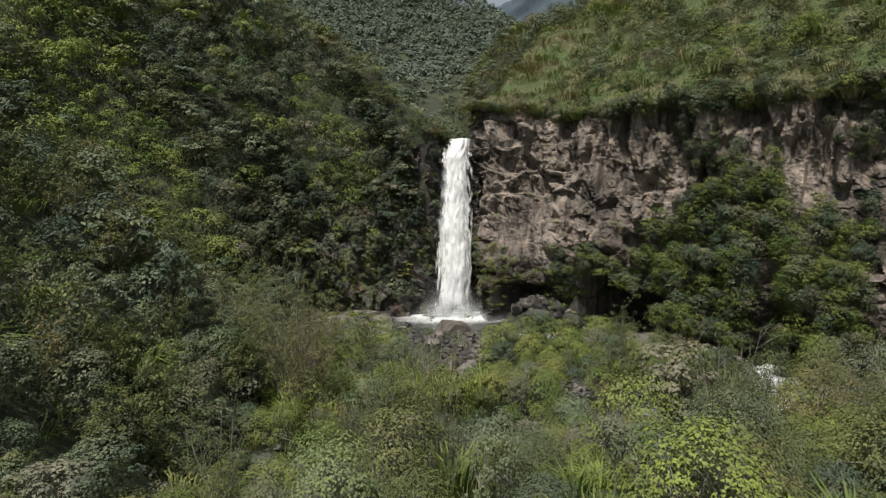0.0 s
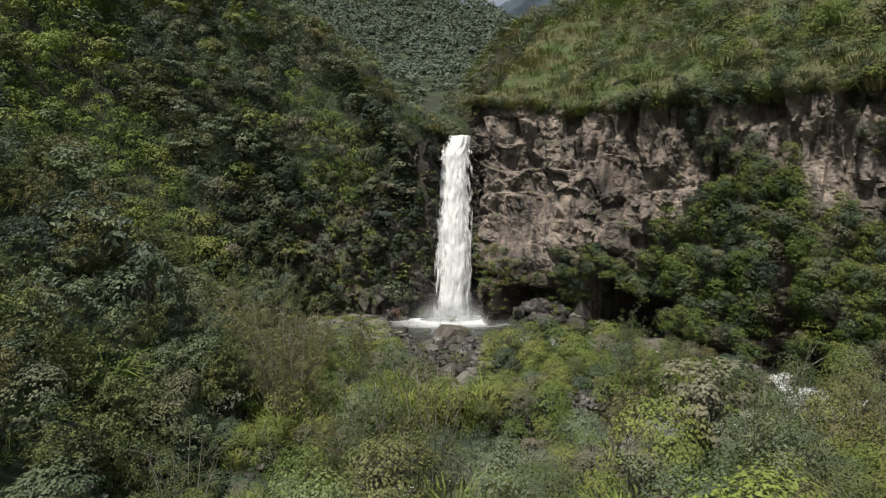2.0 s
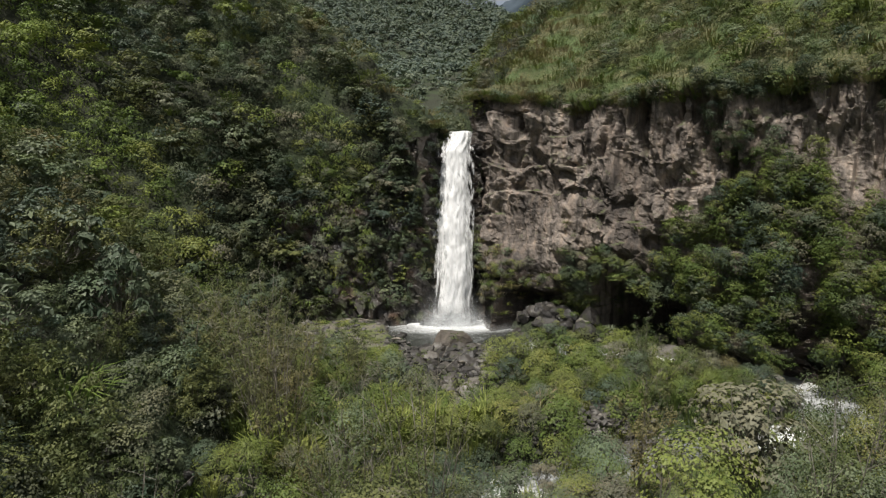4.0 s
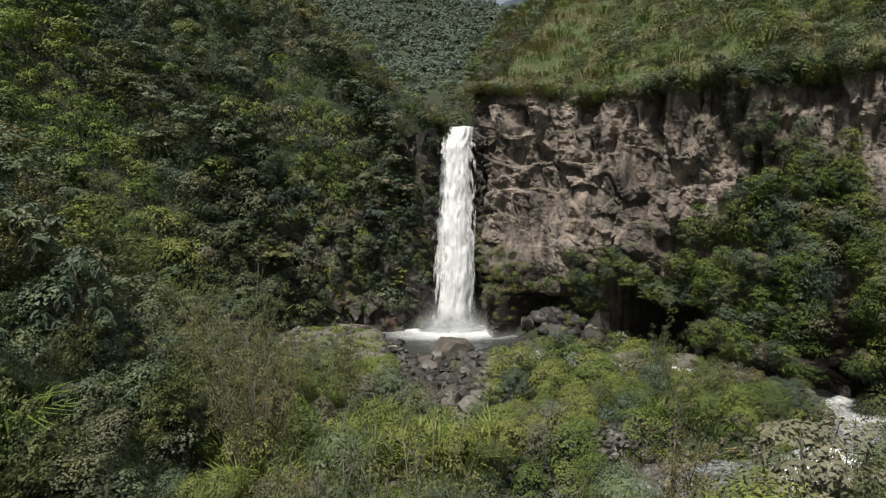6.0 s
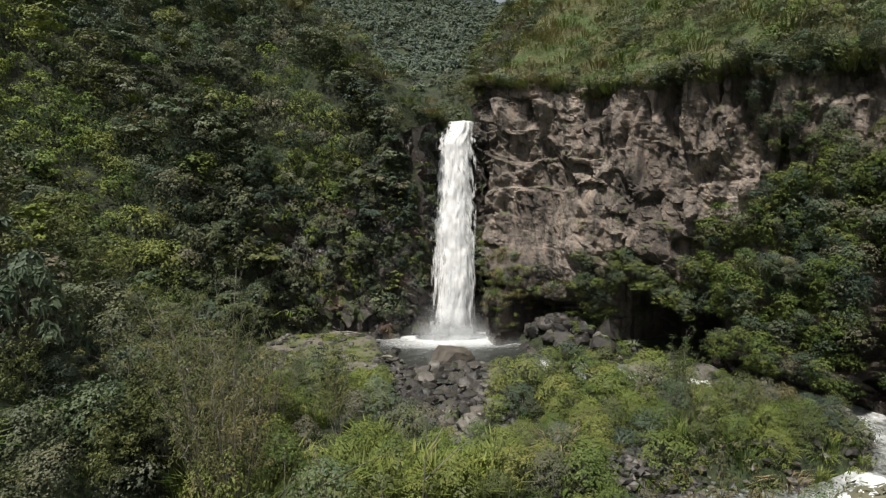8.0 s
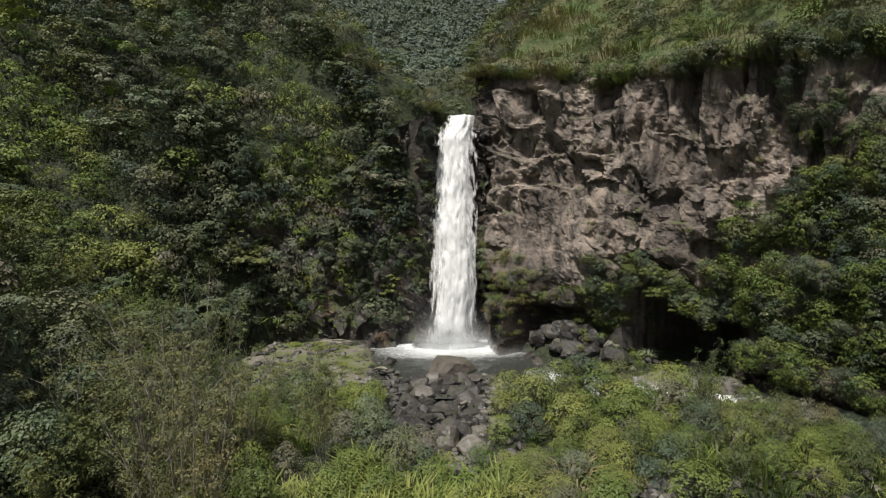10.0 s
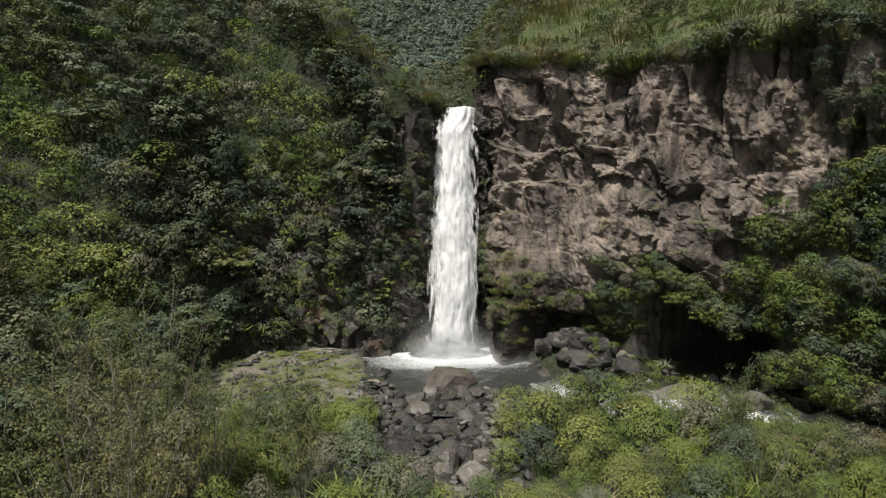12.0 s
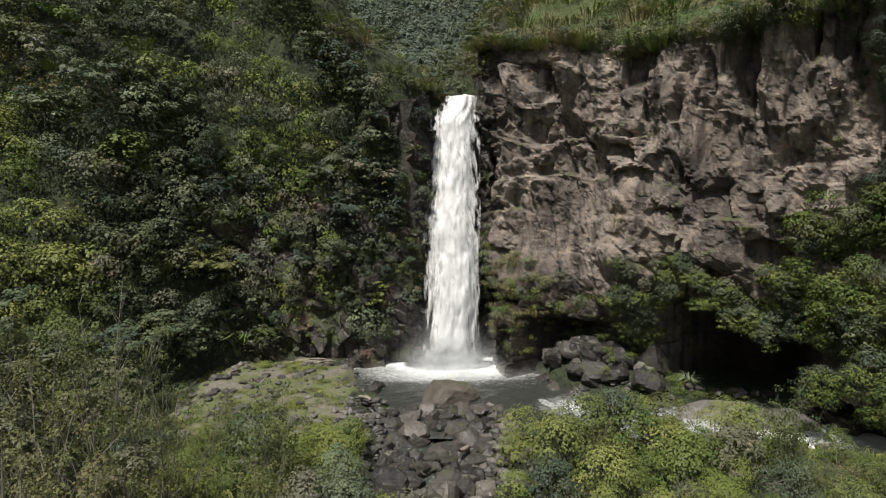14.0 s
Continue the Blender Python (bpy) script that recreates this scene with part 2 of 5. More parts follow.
def cobble_material():
    k = Mat("grey_cobbles")
    own = k.node("ShaderNodeNewGeometry").outputs["Random Per Island"]
    col = k.ramp(own, (0.0, (0.03, 0.028, 0.026)), (0.6, (0.06, 0.055, 0.05)), (1.0, (0.14, 0.13, 0.115)))
    k.set(Base_Color=k.mix(0.7, col, k.ramp(k.noise(8, 6), (0.3, (0.6, 0.6, 0.6)), (0.7, (1.4, 1.4, 1.35))), "MULTIPLY"), Roughness=0.6)
    return k.m


COBBLE = cobble_material()
WATER = water_material()
FALL = fall_material()
MIST = mist_material()
DRIFT = plain_noise_material("grey_driftwood", (0.13, 0.11, 0.09), (0.3, 0.27, 0.23), 5)
SLAB = rock_material("pale_water_worn_rock", (0.1, 0.093, 0.085), (0.17, 0.16, 0.145), (0.25, 0.235, 0.215), 0.9, 0.2)

# ---- small geometry helpers ----
rng = np.random.default_rng(7)


def hash01(i, j, k, seed):
    h = (i * 374761393 + j * 668265263 + k * 2147483647 + seed * 974711) & 0xFFFFFFFF
    h = ((h ^ (h >> 13)) * 1274126177) & 0xFFFFFFFF
    return ((h ^ (h >> 16)) & 0xFFFFFF) / float(0xFFFFFF)


def vnoise(x, y, z=0.0, seed=0):
    """Smooth value noise, 0 to 1."""
    x, y, z = np.broadcast_arrays(np.asarray(x, float), np.asarray(y, float), np.asarray(z, float))
    i, j, k = (np.floor(a).astype(np.int64) for a in (x, y, z))
    fx, fy, fz = (a - b for a, b in ((x, i), (y, j), (z, k)))
    fx, fy, fz = (f * f * (3 - 2 * f) for f in (fx, fy, fz))
    total = 0.0
    for a in (0, 1):
        for b in (0, 1):
            for c in (0, 1):
                w = (fx if a else 1 - fx) * (fy if b else 1 - fy) * (fz if c else 1 - fz)
                total = total + w * hash01(i + a, j + b, k + c, seed)
    return total


def fbm(x, y, z=0.0, seed=0, octaves=4):
    total, amp, norm = 0.0, 1.0, 0.0
    for o in range(octaves):
        f = 2.0 ** o
        total = total + amp * vnoise(np.asarray(x) * f, np.asarray(y) * f, np.asarray(z) * f, seed + o)
        norm += amp
        amp *= 0.5
    return total / norm


def step(a, b, x):
    t = np.clip((np.asarray(x, float) - a) / (b - a), 0, 1)
    return t * t * (3 - 2 * t)


def line_distance(x, y, pts):
    """Distance to a polyline and the length along it of the nearest point."""
    best, along, run = np.full(np.shape(x), 1e9), np.zeros(np.shape(x)), 0.0
    for (ax, ay), (bx, by) in zip(pts, pts[1:]):
        dx, dy = bx - ax, by - ay
        ln = math.hypot(dx, dy)
        t = np.clip(((x - ax) * dx + (y - ay) * dy) / (ln * ln), 0, 1)
        d = np.hypot(x - ax - t * dx, y - ay - t * dy)
        along = np.where(d < best, run + t * ln, along)
        best = np.minimum(best, d)
        run += ln
    return best, along


def inside(x, y, poly):
    hit = np.zeros(np.shape(x), bool)
    for (ax, ay), (bx, by) in zip(poly, poly[1:] + poly[:1]):
        cross = ((ay > y) != (by > y)) & (x < (bx - ax) * (y - ay) / (by - ay + 1e-12) + ax)
        hit ^= cross
    return hit


def mesh_from(name, verts, faces, material, smooth=False, attrs=None):
    """A mesh from numpy arrays; faces are all triangles or all quads."""
    verts, faces = np.asarray(verts, np.float32), np.asarray(faces, np.int32)
    me = bpy.data.meshes.new(name)
    n, k = faces.shape
    me.vertices.add(len(verts))
    me.vertices.foreach_set("co", verts.ravel())
    me.loops.add(n * k)
    me.loops.foreach_set("vertex_index", faces.ravel())
    me.polygons.add(n)
    me.polygons.foreach_set("loop_start", np.arange(0, n * k, k, dtype=np.int32))
    me.polygons.foreach_set("use_smooth", np.full(n, smooth))
    for key, values in (attrs or {}).items():
        me.attributes.new(key, "FLOAT", "POINT").data.foreach_set("value", np.asarray(values, np.float32))
    me.update(calc_edges=True)
    me.materials.append(material)
    return me


def part(name, me, parent, label="", m=None):
    ob = new(name, me)
    ob.parent = parent
    if m is not None:
        ob.matrix_basis = m
    if label:
        ob["label"] = label
    return ob


def grid_faces(nu, nv, flip=False):
    i = np.arange(nu * nv).reshape(nu, nv)
    q = np.stack([i[:-1, :-1], i[1:, :-1], i[1:, 1:], i[:-1, 1:]], -1).reshape(-1, 4)
    return q[:, ::-1] if flip else q


# ---- the lie of the land ----
POOL_Z = -0.5
CLIFF_A, CLIFF_U, CLIFF_N = np.array((3.6, 65.6)), np.array((0.722, -0.692)), np.array((0.692, 0.722))
LEFT_FOOT = [(1.2, 67.5), (-0.8, 64.2), (-4, 62.6), (-10, 62.6), (-15, 61), (-17.5, 56), (-16, 50), (-13, 42), (-11.5, 34), (-10, 26), (-11, 15), (-13, 0), (-16, -60)]
GORGE = [(2.3, 66), (2.0, 75), (1.2, 90), (3, 120), (12, 165)]
RIVER = [(5.5, 55.5), (7.3, 52.6), (11, 51.2), (15, 50.6), (19, 49.6), (22.5, 46.8), (25.4, 43.0), (25.2, 39.5), (21.6, 36.2), (16.5, 34.0), (11, 34.0), (5, 31.5), (-1, 28.5), (-6, 26.6), (-14, 24.5)]
CREEK = [(0, 53.5), (0, 50), (-0.2, 46), (0.6, 42.5), (1.6, 40.5)]
POOL = [(-8.6, 60.5), (-6.5, 57), (-3.2, 54.6), (0.5, 54.2), (3.2, 54.6), (6.6, 55.8), (7.4, 58.8), (4, 62.5), (3.5, 66.5), (0.5, 66.5), (-3, 62.6)]


def behind_cliff(x, y):
    return (x - CLIFF_A[0]) * CLIFF_N[0] + (y - CLIFF_A[1]) * CLIFF_N[1]


def along_cliff(x, y):
    return (x - CLIFF_A[0]) * CLIFF_U[0] + (y - CLIFF_A[1]) * CLIFF_U[1]


def plateau(x, y):
    """The slope above the right-hand cliff."""
    d = behind_cliff(x, y)
    return 20.3 + 1.2 * step(13, 6, along_cliff(x, y)) * step(9, 2, d) + 0.9 * np.maximum(d, -1) - 0.4 * np.maximum(d - 13, 0) - 1.1 * np.maximum(y - 86, 0) + 1.6 * (fbm(x * 0.12, y * 0.12, 0, 5) - 0.5)


def gorge_side(x, y):
    """The banks of the upper valley, steep on the cliff's side, gentler on the other."""
    gd, ga = line_distance(x, y, GORGE)
    mid = np.interp(y, [p[1] for p in GORGE], [p[0] for p in GORGE])
    g = np.maximum(gd - 1.5, 0)
    easy = 0.65 - 0.53 * step(80, 90, y)
    bank = np.where(x > mid, 1.7 * g, np.minimum(1.5 * g, 9.5 + easy * (g - 6.3)) * (1 - 0.35 * step(76, 84, y)))
    return 18.0 + 4.5 * step(69, 82, y) + 0.06 * ga + bank


# cross-sections of the left-hand hill at some x: the y at which each height is reached, over the ridge and down behind it
HILL_CUTS = [
    (-60.0, (40, 55, 70, 95), (42, 44, 58, 78)),
    (-36.0, (44, 55, 61.7, 70, 90, 110), (15, 18, 22, 32, 52, 40)),
    (-30.0, (47, 55, 60.5, 63.5, 66.6, 76, 86, 110), (8, 10, 15.5, 21, 27, 36, 45, 30)),
    (-22.0, (53, 57.2, 61, 64, 67, 69.8, 80, 84, 100), (3, 10.5, 16, 21, 24.5, 27, 37, 38, 22)),
    (-17.0, (56, 61, 62.8, 64.5, 67, 70, 75, 79, 95), (0, 5, 9, 17, 23, 27, 33, 34, 20)),
    (-11.7, (62.4, 63.3, 64.4, 68, 72.6, 75, 90), (0, 9, 16.5, 24, 30, 28, 15)),
    (-7.7, (62.4, 63.3, 64.6, 67, 69.3, 71.5, 84), (0, 9, 15.5, 22.5, 27.6, 25.5, 13)),
    (-4.2, (62.4, 63.3, 65.2, 67.9, 69.5, 78), (0, 10, 16.5, 23.2, 21.5, 14)),
    (-1.5, (64.2, 65.0, 66, 67.4, 69, 76), (0, 11, 17.5, 21.5, 19, 15)),
    (2.0, (66.5, 67.0, 68.5, 80), (0, 17.5, 18.2, 19)),
]
RIDGE = [(0.9, 66.7), (-1.8, 67.3), (-4.2, 67.9), (-7.7, 69.4), (-11.8, 72.6), (-17, 78), (-22, 83.5), (-30, 86)]


def left_hill(x, y):
    rows = np.stack([np.interp(y, ys, zs) for _, ys, zs in HILL_CUTS])
    at = np.array([c[0] for c in HILL_CUTS])
    xc = np.clip(x, at[0], at[-1])
    i = np.clip(np.searchsorted(at, xc, side="right") - 1, 0, len(at) - 2)
    f = (xc - at[i]) / (at[i + 1] - at[i])
    lo = np.take_along_axis(rows, np.expand_dims(i, 0), 0)[0]
    hi = np.take_along_axis(rows, np.expand_dims(i + 1, 0), 0)[0]
    return lo + (hi - lo) * f + 0.35 * np.minimum(np.maximum(at[0] - x, 0), 120)


def land(x, y):
    x, y = np.asarray(x, float), np.asarray(y, float)
    rough = fbm(x * 0.25, y * 0.25, 0, 11) - 0.5
    floor = 0.35 + 1.1 * rough + 3.4 * step(24, 13, y) * step(-9, 2, x) + 1.2 * step(29, 21, y)
    floor = floor - 0.35 * step(45, 53, y)
    # valley side on the left
    foot_d, _ = line_distance(x, y, LEFT_FOOT)
    left_poly = LEFT_FOOT + [(-4000, -60), (-4000, 4000), (2, 4000)]
    is_left = inside(x, y, left_poly)
    d = np.where(is_left, foot_d, 0)
    slope = np.where(d > 45, 45 + 0.35 * (d - 45), 1.0 * d)
    w = step(42, 55, y)
    left = w * np.minimum(left_hill(x, y), 16 * d) + (1 - w) * slope
    left = left + 2.0 * (fbm(x * 0.1, y * 0.1, 0, 21) - 0.5) * step(1, 8, d)
    z = floor + np.where(is_left, left, 0)
    # the hill above the cliff
    bc = behind_cliff(x, y)
    z = np.where((bc > 6.5) & ~is_left, np.maximum(z, floor + (plateau(x, y) - floor) * step(6.5, 7.3, bc)), z)
    # the gorge above the fall
    gd, ga = line_distance(x, y, GORGE)
    z = np.where(y > 66.6, np.minimum(z, gorge_side(x, y) + 40 * step(8, 13, gd) * (x < 3)), z)
    # water channels
    rd, ra = line_distance(x, y, RIVER)
    z = z - (z + 1.7 + 0.0 * ra) * (1 - step(1.6, 3.6, rd)) * (bc < 6)
    cd, ca = line_distance(x, y, CREEK)
    z = z - (z + 1.1 - 0.0 * ca) * (1 - step(1.6, 3.6, cd)) * (y < 60) * 0.95
    pd = np.where(inside(x, y, POOL), 1.0, 0.0)
    z = z - (z + 1.5) * pd
    z = z + 1.7 * np.exp(-((x - 9.6) / 2.6) ** 2 - ((y - 58.3) / 1.7) ** 2) + 0.9 * np.exp(-((x - 12.6) / 1.8) ** 2 - ((y - 55.6) / 1.4) ** 2)
    # mossy terrace
    flat = step(47, 50, y) * step(61.5, 59, y) * step(-15, -12.5, x) * step(-4, -6, x)
    z = z * (1 - flat) + (0.15 + 0.35 * rough + 0.05 * (-6 - x)) * flat
    # far country
    z = np.where(y > 86, np.maximum(z, 17), z)
    r = np.hypot(x, y)
    far = step(150, 330, y)
    crest = np.clip(151 - 1.2 * np.maximum(x - 23, 0) - 0.4 * np.minimum(x - 23, 0), 40, 260)
    hill = np.minimum(70 + 0.7 * np.maximum(y - 330, 0), crest) + 12 * (fbm(x * 0.014, y * 0.014, 0, 31) - 0.5)
    z = np.where(y > 150, z * (1 - far) + hill * far, z)
    out = step(900, 1700, r)
    z = z * (1 - out) + (150 + 90 * fbm(x * 0.002, y * 0.002, 0, 41)) * out
    return z


def ground_z(x, y):
    """Height of the surface that plants stand on, with the cliff's own top."""
    z = land(x, y)
    bc = behind_cliff(x, y)
    top = np.minimum(plateau(x, y), gorge_side(x, y) + 0.5 + 40 * (y < 66))
    return np.where((bc > 0) & (bc <= 7.5) & (along_cliff(x, y) > 0), top, z)


def spread(limit, near_lo, near_hi, fine, coarse_n):
    """Coordinates that are close together near the place and far apart out to the horizon."""
    mid = np.arange(near_lo, near_hi + fine, fine)
    k = np.linspace(0, 1, coarse_n + 1)[1:]
    return np.concatenate([(near_lo - (limit + near_lo) * k ** 3)[::-1], mid, near_hi + (limit - near_hi) * k ** 3])


gx, gy = spread(2600, -62, 62, 0.8, 26), spread(2600, -14, 112, 0.8, 40)
GX, GY = np.meshgrid(gx, gy, indexing="ij")
GZ = land(GX, GY)
ground = new("ground", mesh_from("ground", np.stack([GX, GY, GZ], -1).reshape(-1, 3), grid_faces(len(gx), len(gy)), SOIL, True))
tagged(ground, "steep damp valley ground under dense green undergrowth", "ground", kind="structure")

# distant mountain, with the air's haze painted into its blue-green base colour
fx = np.linspace(-500, 1500, 120)
fv = np.linspace(0, 1, 30)
FX, FV = np.meshgrid(fx, fv, indexing="ij")
ridge = 530 + np.where(FX < 174, 1.5, 0.45) * (FX - 174) + 60 * (fbm(FX * 0.008, 0 * FX, 0, 51) - 0.5)
FYY = 1500 + 700 * FV + 160 * (fbm(FX * 0.006, FV * 6, 0, 52) - 0.5)
FZ = 60 + (ridge + 60) * FV ** 0.9 + 50 * (fbm(FX * 0.01, FV * 9, 0, 53) - 0.5) * FV
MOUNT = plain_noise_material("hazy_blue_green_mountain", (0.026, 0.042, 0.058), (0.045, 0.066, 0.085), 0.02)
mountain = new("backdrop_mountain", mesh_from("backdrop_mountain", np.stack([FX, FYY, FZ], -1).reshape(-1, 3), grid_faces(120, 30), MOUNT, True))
tagged(mountain, "distant mountain hazed blue-green under a pale cloudy sky", "mountain", kind="structure")

# ---- cliffs ----


def cells(u, v, size_u, size_v, seed, tilt, amp, sharp=11.0):
    """Angular blocks: every cell has its own depth and its own tilt; the borders are a little worn."""
    iu, iv = np.floor(u / size_u).astype(np.int64), np.floor(v / size_v).astype(np.int64)
    total, weight = np.zeros(u.shape), np.zeros(u.shape)
    for du in (-1, 0, 1):
        for dv in (-1, 0, 1):
            a, b = iu + du, iv + dv
            cu = (a + hash01(a, b, 0 * a, seed)) * size_u
            cv = (b + hash01(a, b, 0 * a, seed + 1)) * size_v
            pu, pv = (u - cu) / size_u, (v - cv) / size_v
            w = np.exp(-sharp * (pu * pu + pv * pv)) + 1e-9
            h = amp * (hash01(a, b, 0 * a, seed + 2) - 0.5) * 2 + tilt * ((hash01(a, b, 0 * a, seed + 3) - 0.5) * (u - cu) + (hash01(a, b, 0 * a, seed + 4) - 0.5) * (v - cv))
            total, weight = total + w * h, weight + w
    return total / weight


def right_face(s, z):
    """How far the right-hand cliff stands out in front of its line, at a length s along it and a height z."""
    wob = 2.6 * (fbm(s * 0.16, z * 0.13, 0, 61) - 0.5)
    out = 0.5 + wob
    out = out + 2.1 * step(9.5, 5.5, s) * step(9.5, 4.5, z) + 0.7 * step(13, 8, s) * step(14, 7, z)
    belly = 1.0 * step(9, 13, s) * step(23, 18, s) * step(15, 10, z) * step(6, 8, z)
    out = out + belly
    roof = 6.9 + 0.9 * np.sin(s * 0.9) - 0.28 * np.maximum(s - 17.5, 0)
    cave = step(13.0, 15.2, s) * step(22.5, 19.5, s) * step(roof + 0.5, roof - 1.2, z)
    out = out - 6.0 * cave
    out = out + 1.8 * step(21, 25, s) * step(12, 5, z)
    out = out - 1.5 * step(29.4, 30.6, s) * step(32.6, 31.4, s) * step(12, 6, z)
    low = step(1.7, 0.7, z) * step(19.5, 21.5, s) * step(36, 33, s)
    out = out * (1 - low) - 0.5 * low
    nook = step(4.5, 2, z) * step(5.5, 7.5, s) * step(14.5, 13, s)
    out = out * (1 - nook) - 0.4 * nook
    out = np.where(s < 6, np.minimum(out, 0.1 + 0.72 * np.maximum(s, 0)), out)
    columns = step(11, 14, s) * step(12.2, 13.8, z + 1.2 * np.sin(s * 0.8))
    smooth = step(2.5, 4.5, s) * step(12.5, 10.5, s) * step(12.8, 11.4, z) * step(3.5, 5, z)
    ws = s + 0.7 * (fbm(s * 0.45, z * 0.45, 0, 62, 2) - 0.5)
    wz = z + 1.3 * (fbm(s * 0.4, z * 0.4, 0, 63, 2) - 0.5)
    blocks = cells(ws + 0.35 * wz, wz, 3.1, 2.5, 71, 1.2, 0.85, 160) + cells(ws - 0.3 * wz, wz, 1.25, 1.05, 72, 0.75, 0.09, 110)
    cols = cells(ws, wz, 1.35, 7.5, 73, 0.6, 0.62, 130) + cells(ws, wz, 0.7, 2.2, 74, 0.6, 0.14, 80)
    grooves = 0.34 * (fbm(s * 2.2 + 0.7 * z, z * 0.22, 0, 75) - 0.5) * 2 + 0.3 * cells(ws, wz, 2.6, 4.2, 76, 0.5, 0.3, 60)
    cols = cols + 0.7 * (fbm(s * 1.3, z * 0.1, 0, 80) - 0.5)
    rock = blocks * (1 - columns) + cols * columns
    rock = rock * (1 - 0.8 * smooth) + grooves * smooth
    shelf = -0.9 * step(0.5, 0.62, vnoise(s * 0.5, z * 0.0 + 3.3, 0, 78)) * step(17.2, 18.2, z) * step(20.2, 19.6, z)
    return out + rock * (1 - 0.6 * cave) + shelf + cells(ws + 0.2 * wz, wz, 0.55, 0.5, 79, 0.55, 0.03, 70) + 0.1 * (fbm(s * 3, z * 3, 0, 77) - 0.5)


def cliff_top(s):
    return 20.1 + 1.2 * (fbm(s * 0.22, s * 0 + 0.5, 0, 81) - 0.5) + 0.9 * step(5, 1, s) + 1.2 * step(13, 6, s)


def right_point(s, z, extra=0.0):
    o = right_face(s, z) + extra
    return CLIFF_A[0] + CLIFF_U[0] * s - CLIFF_N[0] * o, CLIFF_A[1] + CLIFF_U[1] * s - CLIFF_N[1] * o, z


cs = np.concatenate([np.arange(-0.6, 38, 0.115), np.arange(38, 75, 0.5)])
cv = np.linspace(0, 1, 190)
CS, CV = np.meshgrid(cs, cv, indexing="ij")
top = cliff_top(CS)
CZ = -2.2 + (top + 2.2) * CV
px, py, pz = right_point(CS, CZ)
bd = np.linspace(0.25, 30, 40)
BS, BD = np.meshgrid(cs, bd, indexing="ij")
ex, ey = px[:, -1:], py[:, -1:]
lx = CLIFF_A[0] + CLIFF_U[0] * BS + CLIFF_N[0] * BD
ly = CLIFF_A[1] + CLIFF_U[1] * BS + CLIFF_N[1] * BD
mixw = step(0.0, 2.5, BD)
bx, by = ex * (1 - mixw) + lx * mixw + CLIFF_N[0] * BD * (1 - mixw), ey * (1 - mixw) + ly * mixw + CLIFF_N[1] * BD * (1 - mixw)
bz = np.minimum(plateau(lx, ly), gorge_side(lx, ly) + 0.5 + 40 * (ly < 66)) * mixw + (top[:, -1:] + 0.9 * BD) * (1 - mixw) + 0.06 * step(1, 3, BD)
# wet near the fall; past s = 13 the low band is painted shade
cliff = new("cliff_right", mesh_from("cliff_right", np.stack([px, py, pz], -1).reshape(-1, 3), grid_faces(len(cs), len(cv), True), CLIFF_ROCK, False, {"wet_and_shade": np.maximum(step(14, 8, CS) * step(8.5, 5.5, CZ + 0.12 * CS + 1.5 * (fbm(CS * 0.5, CZ * 0.5, 0, 64) - 0.5)), np.maximum(step(2.6, 0.6, CS), step(13, 16, CS) * step(5.5, 3.5, CZ))).ravel()}))
brow = new("ground_clifftop", mesh_from("ground_clifftop", np.stack([np.concatenate(p, 1) for p in ((px[:, -1:], bx), (py[:, -1:], by), (pz[:, -1:], bz))], -1).reshape(-1, 3), grid_faces(len(cs), 41, True), MEADOW, True))
tagged(brow, "grassy soil along the brow of the cliff", "ground", kind="structure")
tagged(cliff, "tall brown-grey volcanic rock cliff with blocky columns and an undercut cave", "cliff", kind="structure")

LEFT_WALL = [(-22, 61.5), (-16, 61.8), (-10, 61.9), (-4.5, 61.7), (-1.6, 62.6), (-0.6, 64.6), (0.9, 66.4), (3.7, 66.6), (4.2, 64.2)]


def polyline_at(pts, s):
    seg = [math.hypot(b[0] - a[0], b[1] - a[1]) for a, b in zip(pts, pts[1:])]
    acc = np.concatenate([[0], np.cumsum(seg)])
    x, y = np.interp(s, acc, [p[0] for p in pts]), np.interp(s, acc, [p[1] for p in pts])
    x2, y2 = np.interp(s + 0.4, acc, [p[0] for p in pts]), np.interp(s + 0.4, acc, [p[1] for p in pts])
    x1, y1 = np.interp(s - 0.4, acc, [p[0] for p in pts]), np.interp(s - 0.4, acc, [p[1] for p in pts])
    tx, ty = x2 - x1, y2 - y1
    ln = np.hypot(tx, ty) + 1e-9
    return x, y, ty / ln, -tx / ln, acc[-1]


wall_len = polyline_at(LEFT_WALL, np.array([0.0]))[4]


def left_face(s, z):
    out = 0.55 * step(10, 2, z) + 0.8 * (fbm(s * 0.25, z * 0.2, 0, 91) - 0.5)
    rock = cells(s, z, 1.5, 2.3, 92, 0.8, 0.5, 60) + cells(s + 0.3 * z, z, 0.6, 0.8, 93, 0.8, 0.18, 50)
    ledge = 0.9 * step(21.3, 22.3, s) * step(27, 25, s) * step(9.7, 9.0, z)
    return out + rock + ledge


def left_point(s, z):
    x, y, nx, ny, _ = polyline_at(LEFT_WALL, s)
    o = left_face(s, z)
    lean = 0.09 * np.maximum(z, 0) * (s < 21)
    return x + nx * (o - lean), y + ny * (o - lean), z


ws = np.arange(0, wall_len, 0.15)
WS, WV = np.meshgrid(ws, np.linspace(0, 1, 130), indexing="ij")
wtop = np.where(WS > 21, 18.35, 12 + 6 * step(10, 21, WS)) - 0.5 * step(22, 24, WS) * step(30, 28, WS)
WZ = -2 + (wtop + 2) * WV
ax_, ay_, az_ = left_point(WS, WZ)
wall = new("cliff_left", mesh_from("cliff_left", np.stack([ax_, ay_, az_], -1).reshape(-1, 3), grid_faces(len(ws), 130, True), WET_ROCK))
